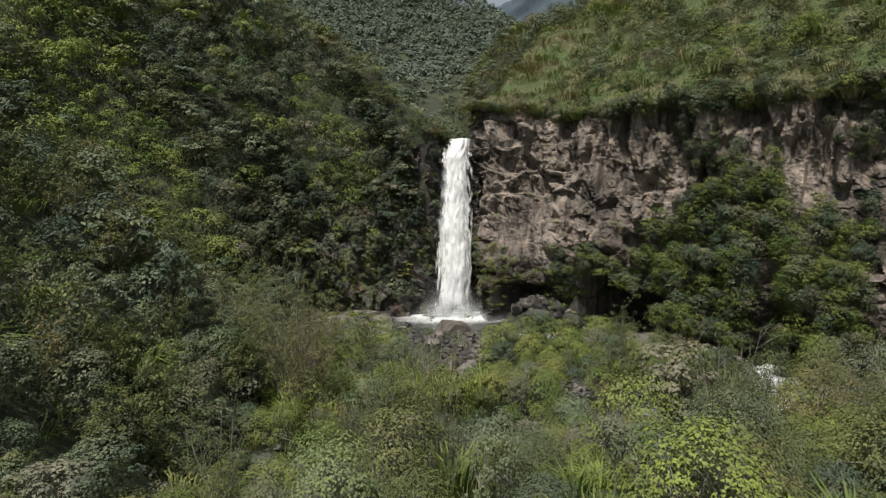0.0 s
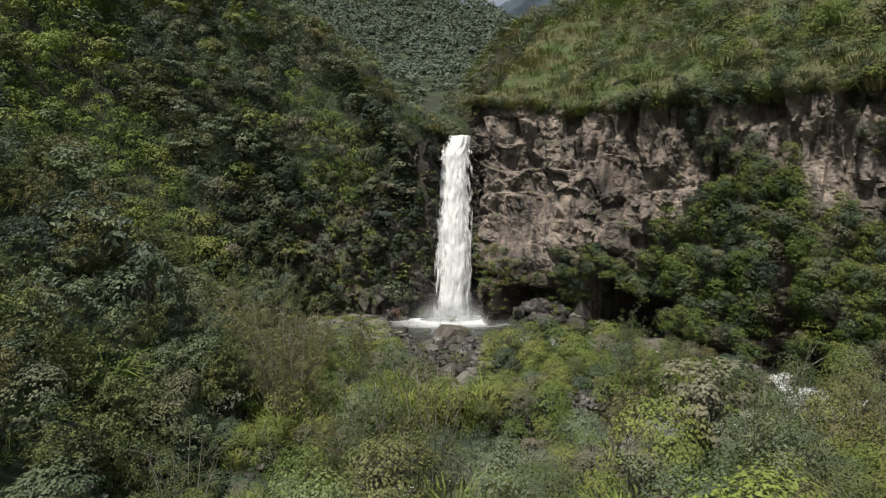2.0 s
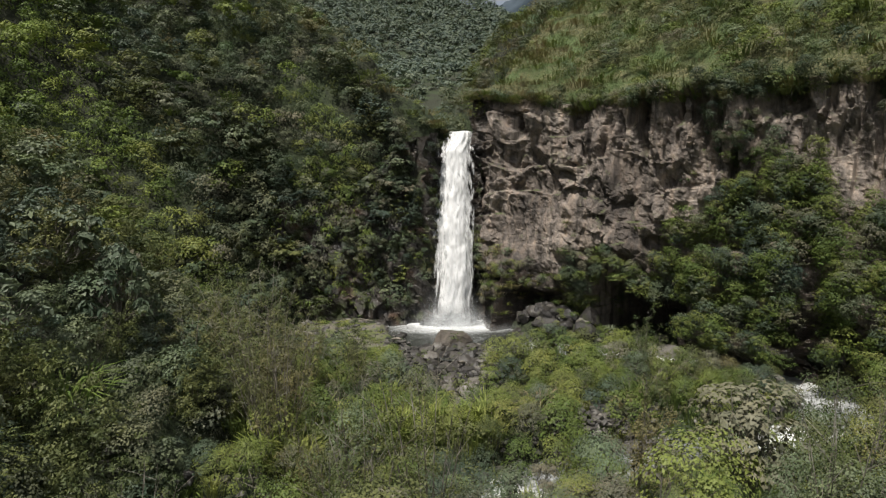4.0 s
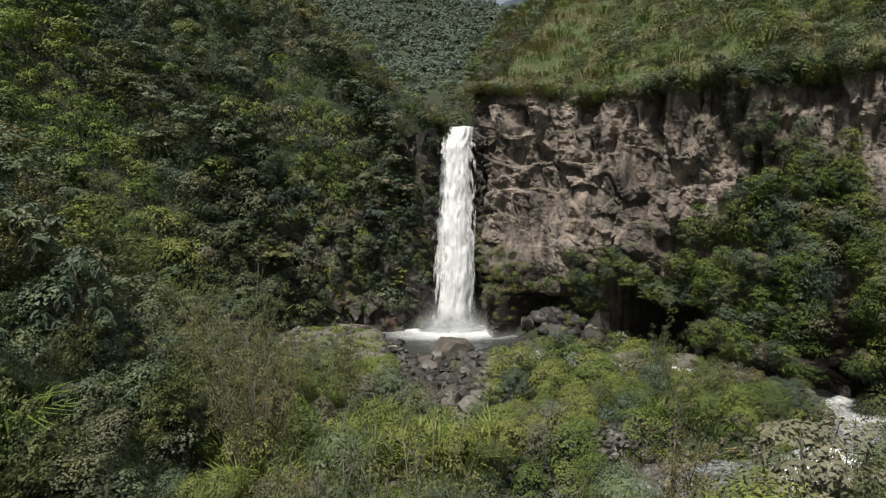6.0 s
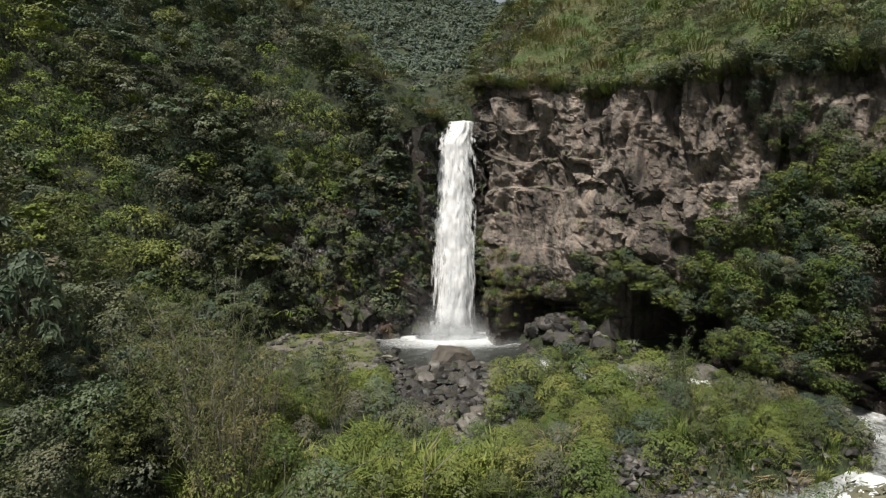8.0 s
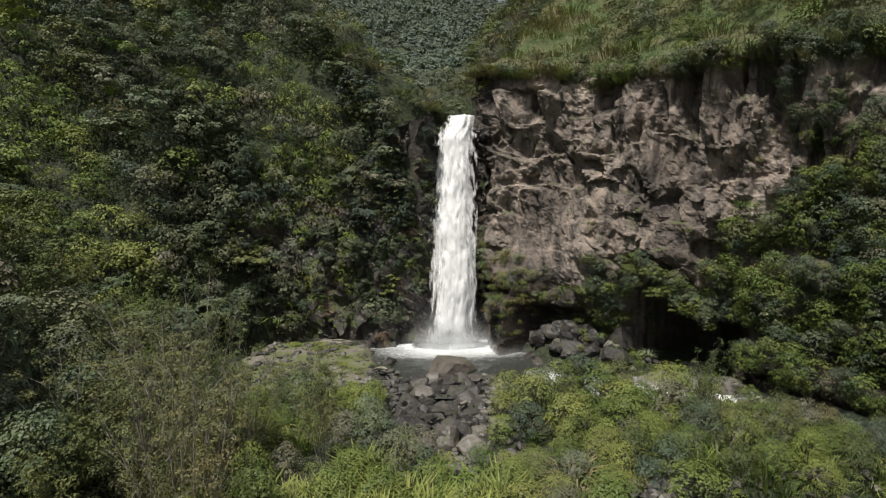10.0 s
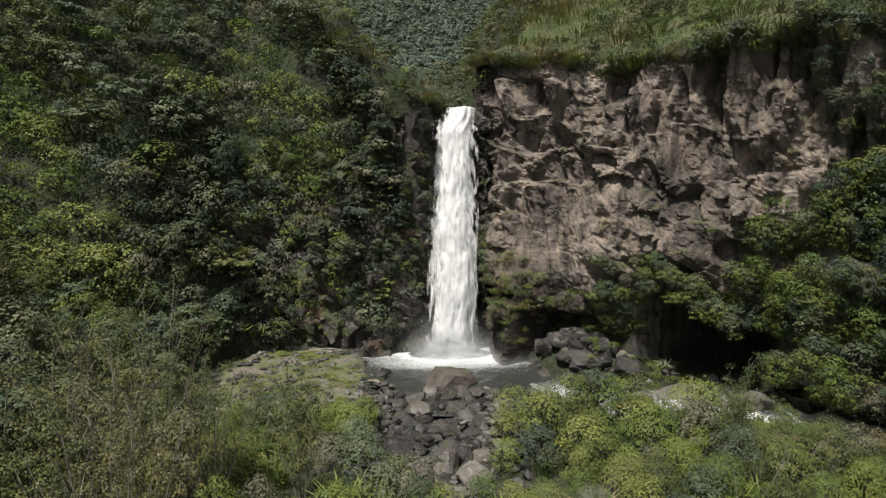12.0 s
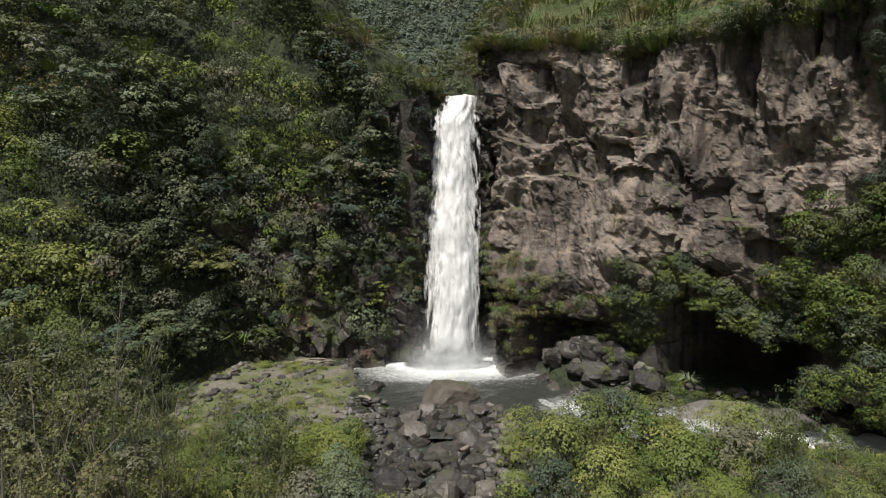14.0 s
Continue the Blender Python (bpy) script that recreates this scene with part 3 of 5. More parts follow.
tagged(wall, "dark wet mossy rock wall around the waterfall", "cliff", kind="structure")

# ---- water ----
FOOT = (0.9, 61.4)
px_ = np.arange(-10, 9.6, 0.14)
py_ = np.arange(49.5, 67, 0.14)
PX, PY = np.meshgrid(px_, py_, indexing="ij")
fd = np.hypot((PX - FOOT[0] - 0.5) / 2.9, (PY - FOOT[1] + 0.4) * 0.9)
foam = 1.1 * np.exp(-(fd / 1.5) ** 2) + 0.85 * np.exp(-(fd / 3.0) ** 2) * (0.25 + fbm(PX * 0.6, PY * 1.3, 0, 101)) + 0.75 * np.exp(-(np.hypot(PX - 7.6, PY - 53.3) / 1.6) ** 2)
PZ = POOL_Z + 0.12 * (fbm(PX * 1.5, PY * 1.5, 0, 102) - 0.5) + 0.3 * np.exp(-(fd / 1.4) ** 2) * (0.6 + 0.8 * fbm(PX * 2, PY * 2, 0, 103))
pool = new("water_pool", mesh_from("water_pool", np.stack([PX, PY, PZ], -1).reshape(-1, 3), grid_faces(len(px_), len(py_)), WATER, True, {"foam": foam.ravel()}))
tagged(pool, "dark plunge pool with white foam below the waterfall", "water", kind="structure")


def stream(name, pts, half, z0, z1, white, seed, label):
    xs, ys, nx, ny, total = polyline_at(pts, np.array([0.0]))
    s = np.arange(0, total, 0.16)
    w = np.arange(-half, half + 0.01, 0.16)
    x, y, nx, ny, _ = polyline_at(pts, s)
    kern = np.ones(15) / 15
    nx, ny = np.convolve(np.pad(nx, 7, "edge"), kern, "valid"), np.convolve(np.pad(ny, 7, "edge"), kern, "valid")
    x, y = np.convolve(np.pad(x, 7, "edge"), kern, "valid"), np.convolve(np.pad(y, 7, "edge"), kern, "valid")
    S, W = np.meshgrid(s, w, indexing="ij")
    X, Y = x[:, None] + nx[:, None] * W, y[:, None] + ny[:, None] * W
    chop = fbm(S * 0.7, W * 1.3, 0, seed)
    rapid = step(0.40, 0.62, fbm(S * 0.16, W * 0.22, 0, seed + 5))
    Z = z0 + (z1 - z0) * (S / total) + (0.16 + 0.42 * rapid) * (chop - 0.5)
    f = white * (0.5 + 0.5 * step(9, 15, S)) * ((0.38 + 0.62 * rapid) * (0.45 + 0.9 * chop) + 0.62 * np.exp(-((S - 20) / 7.5) ** 2) * (0.35 + chop))
    ob = new(name, mesh_from(name, np.stack([X, Y, Z], -1).reshape(-1, 3), grid_faces(len(s), len(w)), WATER, True, {"foam": f.ravel()}))
    return tagged(ob, label, "water", kind="structure")


stream("water_river", RIVER, 3.6, -0.55, -1.35, 0.94, 111, "fast dark river with white rapids between bushes")
stream("water_creek", CREEK, 2.6, -0.55, -1.1, 0.34, 112, "shallow creek running between dark boulders")

FALL_ROWS = [(18.75, 1.1, 3.5, 67.3), (18.6, 1.05, 3.45, 66.5), (16.6, -0.1, 3.35, 65.5), (14.0, -0.45, 3.25, 64.8), (11.6, -0.5, 3.2, 64.2), (9.1, -0.8, 3.15, 63.4),
             (6.8, -0.7, 3.2, 62.9), (4.4, -0.6, 3.1, 62.4), (2.1, -0.5, 2.85, 62.0), (-0.4, -1.0, 2.8, 61.5)]
fall = new("waterfall")
fall.location = (FOOT[0], FOOT[1], POOL_Z)
tagged(fall, "tall white waterfall pouring from a notch into the pool", "waterfall", kind="structure")


def fall_sheet(name, inset, ahead, seed, density):
    v = np.linspace(0, 1, 170)
    u = np.linspace(0, 1, 44)
    key = np.linspace(0, 1, len(FALL_ROWS))
    z, l, r, y = (np.interp(v, key, [row[i] for row in FALL_ROWS]) for i in range(4))
    U, V = np.meshgrid(u, v, indexing="ij")
    ragged_l = 0.5 * (fbm(V * 9, 0 * V, 0, seed) - 0.5) * step(0, 0.15, V)
    ragged_r = 0.35 * (fbm(V * 9, 0 * V + 7, 0, seed) - 0.5) * step(0, 0.15, V)
    L, R = l[None, :] + inset + ragged_l, r[None, :] - inset + ragged_r
    X = L + (R - L) * U
    arch = 1 - (2 * U - 1) ** 2
    body = fbm(U * 7, V * 14, 0, seed + 1) - 0.5
    Y = y[None, :] - ahead * arch - 0.6 * body * step(0.02, 0.12, V) * arch
    Z = z[None, :] + 0 * U + 0.25 * (fbm(U * 5, V * 3, 0, seed + 2) - 0.5)
    d = density * (0.25 + 0.95 * np.minimum(1, 3.2 * np.minimum(U, 1 - U)) - 0.18 * step(0.05, 0.2, V) * step(0.6, 0.35, V))
    verts = np.stack([X - FOOT[0], Y - FOOT[1], Z - POOL_Z], -1).reshape(-1, 3)
    part(name, mesh_from(name, verts, grid_faces(44, 170), FALL, True, {"foam": d.ravel()}), fall)


fall_sheet("water_sheet", 0.0, 0.35, 121, 0.75)
fall_sheet("water_sheet", 0.2, 0.75, 131, 0.8)
fall_sheet("water_sheet", -0.12, 0.05, 141, 0.55)

# mist at the foot
for i, (mx_, my_, rad, hgt) in enumerate(((0.9, 60.6, 3.2, 3.2), (1.1, 60.0, 5.0, 1.8), (0.9, 61.0, 2.3, 5.0), (1.4, 59.2, 6.4, 1.2), (0.6, 60.3, 3.8, 2.2), (0.8, 59.7, 6.0, 0.9), (1.6, 60.9, 4.6, 2.6), (0.9, 58.6, 7.2, 0.8), (0.9, 61.2, 3.4, 4.0))):
    th = np.linspace(-1, 1, 40)
    hv = np.linspace(0, 1, 24)
    TH, HV = np.meshgrid(th, hv, indexing="ij")
    X = mx_ + rad * TH
    Y = my_ - 0.9 * (1 - TH ** 2) + 0.5 * HV
    Z = POOL_Z + hgt * HV
    dens = 0.62 * (1 - TH ** 2) ** 1.5 * (1 - HV) ** 1.6 * step(-0.02, 0.16, HV)
    part("spray", mesh_from("spray", np.stack([X - FOOT[0], Y - FOOT[1], Z - POOL_Z], -1).reshape(-1, 3), grid_faces(40, 24), MIST, True, {"foam": dens.ravel()}), fall, "thin white spray drifting at the foot")

# ---- plants: templates ----


def unit(v):
    return v / (np.linalg.norm(v, axis=-1, keepdims=True) + 1e-9)


def leaf_cards(P, N, length, width, droop, r, corners=4):
    """Leaves at places P with upper sides towards N: folded ones of four corners, or plain ones of three for plants far off."""
    n = len(P)
    a = unit(np.cross(N, r.normal(size=(n, 3))))
    a = unit(a + np.array((0, 0, -1.0)) * droop)
    b = unit(np.cross(N, a))
    L = (length * r.uniform(0.7, 1.3, n))[:, None]
    W = L * width
    if corners == 3:
        return np.stack([P - b * W, P + b * W, P + a * L], 1).reshape(-1, 3)
    lift = N * L * 0.12
    v = np.stack([P, P + a * L * 0.5 + b * W + lift, P + a * L, P + a * L * 0.5 - b * W + lift], 1)
    return v.reshape(-1, 3)


def blob_leaves(clumps, per, length, width, r, droop=0.35, spread_=0.28, corners=4, flat=0.8, up=0.35, thick=(), inner=110, form=None):
    """Leaves on the outer shell of clumps (x, y, z, radius), looking outward and a little upward, each clump with its own shade.
    thick: (x, y, z, rx, rz) of the inner parts, filled with inner larger leaves.
    form: the height of the crown's middle, away from which all leaves turn."""
    out, tones = [], []
    for cx, cy, cz, rad in clumps:
        n = max(5, int(per * rad * rad))
        d = unit(r.normal(size=(n, 3)))
        d[:, 2] = np.where(d[:, 2] < -0.35, -d[:, 2], d[:, 2])
        rr = rad * (1 - spread_ * r.random(n) ** 1.5 + 0.12 * r.random(n))
        P = np.array((cx, cy, cz)) + d * rr[:, None] * np.array((1, 1, flat))
        N = unit(d + np.array((0, 0, up)) + 0.22 * r.normal(size=(n, 3)))
        if form is not None:
            N = unit(0.45 * d + unit(P - np.array((0, 0, form))) + 0.14 * r.normal(size=(n, 3)))
        out.append(leaf_cards(P, N, length, width, droop, r, corners))
        tones.append(np.full(len(out[-1]), r.random()))
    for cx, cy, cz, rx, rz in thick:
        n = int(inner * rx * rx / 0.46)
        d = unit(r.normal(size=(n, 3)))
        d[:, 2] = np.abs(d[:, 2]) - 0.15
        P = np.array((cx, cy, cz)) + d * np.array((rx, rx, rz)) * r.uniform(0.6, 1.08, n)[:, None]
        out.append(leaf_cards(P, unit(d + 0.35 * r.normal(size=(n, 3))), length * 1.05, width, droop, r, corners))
        # only the darker half of the tones: painted shade inside the crown
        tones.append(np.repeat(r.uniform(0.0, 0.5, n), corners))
    return np.concatenate(out), np.concatenate(tones)


def blade_tuft(n, height, width, lean, r, base=0.25):
    """Arching blades from one root, two quads each laid end to end."""
    ang = r.uniform(0, 2 * math.pi, n)
    out_dir = np.stack([np.cos(ang), np.sin(ang), 0 * ang], -1)
    side = np.stack([-np.sin(ang), np.cos(ang), 0 * ang], -1)
    h = height * r.uniform(0.55, 1.1, n)[:, None]
    ln = (lean * r.uniform(0.2, 1.2, n))[:, None]
    root = out_dir * (base * r.random(n))[:, None]
    mid = root + out_dir * h * ln * 0.35 + np.array((0, 0, 1)) * h * 0.65
    tip = root + out_dir * h * ln * 1.0 + np.array((0, 0, 1)) * h * (1.0 - 0.35 * ln)
    w = width
    q1 = np.stack([root - side * w * 0.6, root + side * w * 0.6, mid + side * w, mid - side * w], 1)
    q2 = np.stack([mid - side * w, mid + side * w, tip + side * w * 0.1, tip - side * w * 0.1], 1)
    return np.concatenate([q1, q2]).reshape(-1, 3)


def tube(points, radii, n=5):
    points, radii = np.asarray(points, float), np.asarray(radii, float)
    k = len(points)
    t = unit(np.gradient(points, axis=0))
    ref = np.array((0.3, 0.9, 0.1))
    a = unit(np.cross(t, ref))
    b = np.cross(t, a)
    ang = np.linspace(0, 2 * math.pi, n, endpoint=False)
    ring = points[:, None] + radii[:, None, None] * (np.cos(ang)[None, :, None] * a[:, None] + np.sin(ang)[None, :, None] * b[:, None])
    i = np.arange(k * n).reshape(k, n)
    q = np.stack([i[:-1], np.roll(i, -1, 1)[:-1], np.roll(i, -1, 1)[1:], i[1:]], -1).reshape(-1, 4)
    return ring.reshape(-1, 3), q


def join(pieces):
    vs, fs, base = [], [], 0
    for v, f in pieces:
        vs.append(v)
        fs.append(f + base)
        base += len(v)
    return np.concatenate(vs), np.concatenate(fs)


def limbs(root_h, clumps, r, thick, bend=0.25, stems=1, twigs=2):
    """A trunk (or several stems) that parts into a limb for every clump."""
    pieces = []
    forks = []
    for k in range(stems):
        off = np.array((r.normal() * 0.04 * stems, r.normal() * 0.04 * stems, 0)) if stems > 1 else np.zeros(3)
        top = np.array((off[0] * 3, off[1] * 3, root_h))
        mid = (off + top) / 2 + np.array((r.normal(), r.normal(), 0)) * bend * 0.3
        pieces.append(tube([off + np.array((0, 0, -0.5)), off, mid, top], [thick * 1.25, thick, thick * 0.8, thick * 0.6]))
        forks.append(top)
    for cx, cy, cz, rad in clumps:
        f = forks[int(r.integers(len(forks)))]
        e = np.array((cx, cy, cz + rad * 0.3))
        m1 = f + (e - f) * 0.45 + np.array((r.normal(), r.normal(), r.normal() * 0.4)) * bend * 0.5
        pieces.append(tube([f, m1, e], [thick * 0.5, thick * 0.32, thick * 0.08], 4))
        for _ in range(twigs):
            e2 = e + np.array((r.normal(), r.normal(), abs(r.normal()))) * rad * 0.6
            pieces.append(tube([m1, (m1 + e2) / 2 + r.normal(size=3) * 0.1, e2], [thick * 0.22, thick * 0.15, thick * 0.05], 3))
    return join(pieces)


def clump_ring(n, radius, z_lo, z_hi, rad_lo, rad_hi, r):
    c = []
    for i in range(n):
        a, q = 2.4 * i + r.uniform(-0.4, 0.4), math.sqrt((i + 0.3) / n)
        c.append((radius * q * math.cos(a), radius * q * math.sin(a), z_hi - (z_hi - z_lo) * q * q + r.uniform(-0.15, 0.15), r.uniform(rad_lo, rad_hi)))
    return c


def dome(n, radius, z_lo, z_hi, rad_lo, rad_hi, r, lobes=4):
    """Tufts over an uneven dome of a few lobes, small ones at the rim."""
    ph, amp = r.uniform(0, 6.28), r.uniform(0.12, 0.3)
    c = []
    for i in range(n):
        a, q = 2.4 * i + r.uniform(-0.35, 0.35), math.sqrt((i + 0.4) / n)
        reach = radius * (1 + amp * math.sin(lobes * a + ph)) * r.uniform(0.86, 1.08)
        c.append((reach * q * math.cos(a), reach * q * math.sin(a), z_lo + (z_hi - z_lo) * math.sqrt(max(0.0, 1 - q * q)) + r.uniform(-0.09, 0.09), rad_hi + (rad_lo - rad_hi) * q * r.uniform(0.6, 1.2)))
    return c


def layered(r):
    """A spreading tree's crown: flat plates of tufts one above another, and the plates' own thickness."""
    c, thick = [], []
    for _ in range(6):
        a, q, h = r.uniform(0, 6.28), r.uniform(0.15, 0.75), r.uniform(0.0, 0.75)
        q *= 1.05 - 0.6 * h
        reach = r.uniform(0.32, 0.48)
        for cx, cy, cz, rad in dome(8, reach, 0.0, 0.12, 0.09, 0.17, r, 3):
            c.append((cx + q * math.cos(a), cy + q * math.sin(a), 0.9 + h + cz, rad))
        thick.append((q * math.cos(a), q * math.sin(a), 0.9 + h, reach * 0.8, 0.1))
    return c, thick


def plumes(r, stems, tufts, radius, height, rad_lo, rad_hi, thick):
    """Thin stems that fan out from one root, with tufts of fine leaves along their upper parts: the tufts and the wood."""
    c, wood = [], []
    for k in range(stems):
        a, q = 2.4 * k + r.uniform(-0.3, 0.3), math.sqrt((k + 0.5) / stems)
        end = np.array((radius * q * math.cos(a), radius * q * math.sin(a), height * (1.0 - 0.35 * q * q) * r.uniform(0.82, 1.05)))
        root = np.array((0.05 * math.cos(a), 0.05 * math.sin(a), -0.4))
        mid = root + (end - root) * 0.5 + np.array((-0.3 * end[0], -0.3 * end[1], 0.12)) + r.normal(size=3) * 0.05
        u = np.linspace(0, 1, 6)[:, None]
        line = (1 - u) ** 2 * root + 2 * u * (1 - u) * mid + u ** 2 * end
        wood.append(tube(line, thick * np.array((1.2, 1.0, 0.8, 0.6, 0.4, 0.15)), 4))
        for j in range(tufts):
            t = 0.38 + 0.62 * (j + r.random()) / tufts
            on = (1 - t) ** 2 * root + 2 * t * (1 - t) * mid + t ** 2 * end
            off = np.array((r.normal(), r.normal(), 0.4 + 0.4 * r.random())) * 0.22 * (1.3 - 0.6 * t)
            rad = r.uniform(rad_lo, rad_hi) * (1.1 - 0.35 * t)
            e = on + off
            c.append((e[0], e[1], e[2], rad))
            wood.append(tube([on - np.array((0, 0, 0.08)), (on + e) / 2, e + (0, 0, rad * 0.5)], thick * np.array((0.35, 0.25, 0.1)), 3))
    return c, join(wood)


def leafy(leaves, trunk, palette, corners=3):
    return leaves[0], trunk, palette, corners, leaves[1]


def bladed(v, palette):
    return v, None, palette, 4, np.repeat(np.linspace(0.15, 0.85, len(v) // 4), 4)


# every template is (leaf corners, trunk mesh or None, palette, corners of a leaf, shade of each tuft), about one metre in radius
T = {}
for i in range(4):
    r = np.random.default_rng(100 + i)
    lobes = 3 + i % 3
    heart = [(0, 0, 0.12, 0.68, 0.78)]
    c = dome(30, 0.82, 0.1, 1.05, 0.14, 0.29, r, lobes)
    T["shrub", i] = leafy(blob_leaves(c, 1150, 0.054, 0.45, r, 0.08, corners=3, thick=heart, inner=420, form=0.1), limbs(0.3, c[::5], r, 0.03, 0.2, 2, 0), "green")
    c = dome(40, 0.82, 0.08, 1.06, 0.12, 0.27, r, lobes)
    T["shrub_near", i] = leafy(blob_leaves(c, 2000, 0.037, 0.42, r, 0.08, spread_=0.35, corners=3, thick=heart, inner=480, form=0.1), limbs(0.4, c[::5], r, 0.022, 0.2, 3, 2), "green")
    c = dome(20, 0.82, 0.1, 1.0, 0.17, 0.33, r, lobes)
    T["shrub_far", i] = leafy(blob_leaves(c, 560, 0.074, 0.5, r, 0.08, spread_=0.25, corners=3, thick=heart, inner=120, form=0.1), None, "green")
    c, plates = layered(r)
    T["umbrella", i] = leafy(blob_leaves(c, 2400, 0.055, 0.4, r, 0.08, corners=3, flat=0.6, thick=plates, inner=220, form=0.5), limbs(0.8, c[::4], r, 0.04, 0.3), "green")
    T["umbrella_far", i] = leafy(blob_leaves(c, 860, 0.082, 0.5, r, 0.08, corners=3, flat=0.6, thick=plates, form=0.5), None, "green")
    c, wood = plumes(r, 8, 9, 0.9, 2.6, 0.14, 0.25, 0.016)
    T["feathery", i] = leafy(blob_leaves(c, 1150, 0.058, 0.32, r, 0.1, 0.6, 3), wood, "olive")
    T["feathery_far", i] = leafy(blob_leaves(c[::2], 520, 0.1, 0.4, r, 0.1, 0.6, 3), None, "olive")
    c, wood = plumes(r, 11, 8, 0.95, 2.7, 0.1, 0.2, 0.013)
    T["feathery_near", i] = leafy(blob_leaves(c, 3900, 0.028, 0.32, r, 0.1, 0.65, 3), wood, "olive")
    c = clump_ring(30, 1.0, 0.7, 1.8, 0.13, 0.22, r)
    T["bigleaf", i] = leafy(blob_leaves(c, 1500, 0.14, 0.25, r, 0.6, 0.5), limbs(0.7, c, r, 0.04, 0.3), "pale", 4)
    T["grass", i] = bladed(blade_tuft(84, 0.8, 0.025, 1.25, r, 0.9), "straw")
    T["reed", i] = bladed(blade_tuft(80, 1.3, 0.026, 0.6, r, 0.7), "bright")
    T["turf", i] = bladed(blade_tuft(26, 0.55, 0.028, 1.3, r, 1.3), "straw")
    T["rosette", i] = bladed(blade_tuft(40, 0.8, 0.035, 1.3, r, 0.1), "silver")
    c = dome(17, 0.85, 0.03, 0.5, 0.13, 0.27, r, 5)
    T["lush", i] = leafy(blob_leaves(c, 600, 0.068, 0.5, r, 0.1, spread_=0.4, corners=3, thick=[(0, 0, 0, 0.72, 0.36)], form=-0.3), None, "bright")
    c = clump_ring(7, 0.75, 0.2, 0.7, 0.25, 0.42, r)
    T["clump_far", i] = leafy(blob_leaves(c, 75, 0.24, 0.5, r, 0.1, corners=3, form=-0.2), None, "far")



class Stand:
    """Plants too many to count, gathered into one mesh per palette."""

    def __init__(self):
        self.bins = {k: ([], [], []) for k in PALETTES}

    def add(self, kind, x, y, z, size, tone, r, palette=None, tall=1.0, tip=None):
        v, _, pal, k, shade = T[kind, int(r.integers(4))]
        if k == 4:
            v = v.reshape(-1, 4, 3)[:, (0, 1, 2, 0, 2, 3)].reshape(-1, 3)
            shade = shade.reshape(-1, 4)[:, (0, 1, 2, 0, 2, 3)].ravel()
        a = r.uniform(0, 2 * math.pi)
        ca, sa = math.cos(a) * size, math.sin(a) * size
        q = np.empty_like(v)
        q[:, 0], q[:, 1], q[:, 2] = v[:, 0] * ca - v[:, 1] * sa, v[:, 0] * sa + v[:, 1] * ca, v[:, 2] * size * tall
        if tip is not None:
            q[:, 0] += tip[0] * q[:, 2]
            q[:, 1] += tip[1] * q[:, 2]
        q += (x, y, z)
        vs, ts, us = self.bins[palette or pal]
        vs.append(q.astype(np.float32))
        us.append(shade.astype(np.float32))
        ts.append(np.full(len(q), min(max(tone, 0), 1), np.float32))

    def build(self, name, label, category):
        pals = [p for p in self.bins if self.bins[p][0]]
        v = np.concatenate([q for p in pals for q in self.bins[p][0]])
        t = np.concatenate([q for p in pals for q in self.bins[p][1]])
        u = np.concatenate([q for p in pals for q in self.bins[p][2]])
        slot = np.concatenate([np.full(sum(len(q) for q in self.bins[p][0]) // 3, k) for k, p in enumerate(pals)])
        me = mesh_from(name, v, np.arange(len(v)).reshape(-1, 3), LEAF[pals[0]], False, {"species": t, "tuft": u})
        for p in pals[1:]:
            me.materials.append(LEAF[p])
        me.polygons.foreach_set("material_index", slot.astype(np.int32))
        return tagged(new(name, me), label, category, kind="stuff")


_things = {}


def plant_thing(name, kind, x, y, z, size, r, label, category, group, palette=None, tall=1.0):
    """One plant as a thing: a root with its trunk and its crown."""
    i = int(r.integers(4))
    v, trunk, pal, corners, shade = T[kind, i]
    pal = palette or pal
    key = (kind, i, pal)
    if key not in _things:
        crown = mesh_from("crown", v, np.arange(len(v)).reshape(-1, corners), LEAF_ONE[pal], False, {"tuft": shade})
        wood = mesh_from("trunk", trunk[0], trunk[1], BARK, True) if trunk else None
        _things[key] = (crown, wood)
    crown, wood = _things[key]
    root = tagged(new(name), label, category, group)
    root.matrix_basis = Matrix.LocRotScale((x, y, z), Euler((r.normal() * 0.06, r.normal() * 0.06, r.uniform(0, 6.283))), (size, size, size * tall))
    part("crown", crown, root)
    if wood:
        part("trunk", wood, root)
    return root


# ---- vegetation of the slopes ----
def scatter(n, x0, x1, y0, y1, gap, keep, r):
    """Random places in a rectangle, no closer together than gap, where keep(x, y) is true."""
    X, Y = r.uniform(x0, x1, n), r.uniform(y0, y1, n)
    ok = keep(X, Y)
    X, Y = X[ok], Y[ok]
    G = gap(X, Y) if callable(gap) else np.full(len(X), gap)
    taken, out = {}, []
    for x, y, g in zip(X, Y, G):
        c = (int(x // 2), int(y // 2))
        near = [p for i in (-1, 0, 1) for j in (-1, 0, 1) for p in taken.get((c[0] + i, c[1] + j), ())]
        if all((x - p[0]) ** 2 + (y - p[1]) ** 2 > g * g for p in near):
            taken.setdefault(c, []).append((x, y))
            out.append((x, y))
    return np.array(out)


LEFT_POLY = LEFT_FOOT + [(-400, -60), (-400, 400), (2, 400)]


def open_water(x, y):
    rd, _ = line_distance(x, y, RIVER)
    cd, _ = line_distance(x, y, CREEK)
    return (rd < 2.7 - 1.7 * step(11, 8.5, x) * step(39, 37, y)) | ((cd < 3.3) & (y > 42)) | ((cd < 1.6) & (y <= 42)) | inside(x, y, POOL)


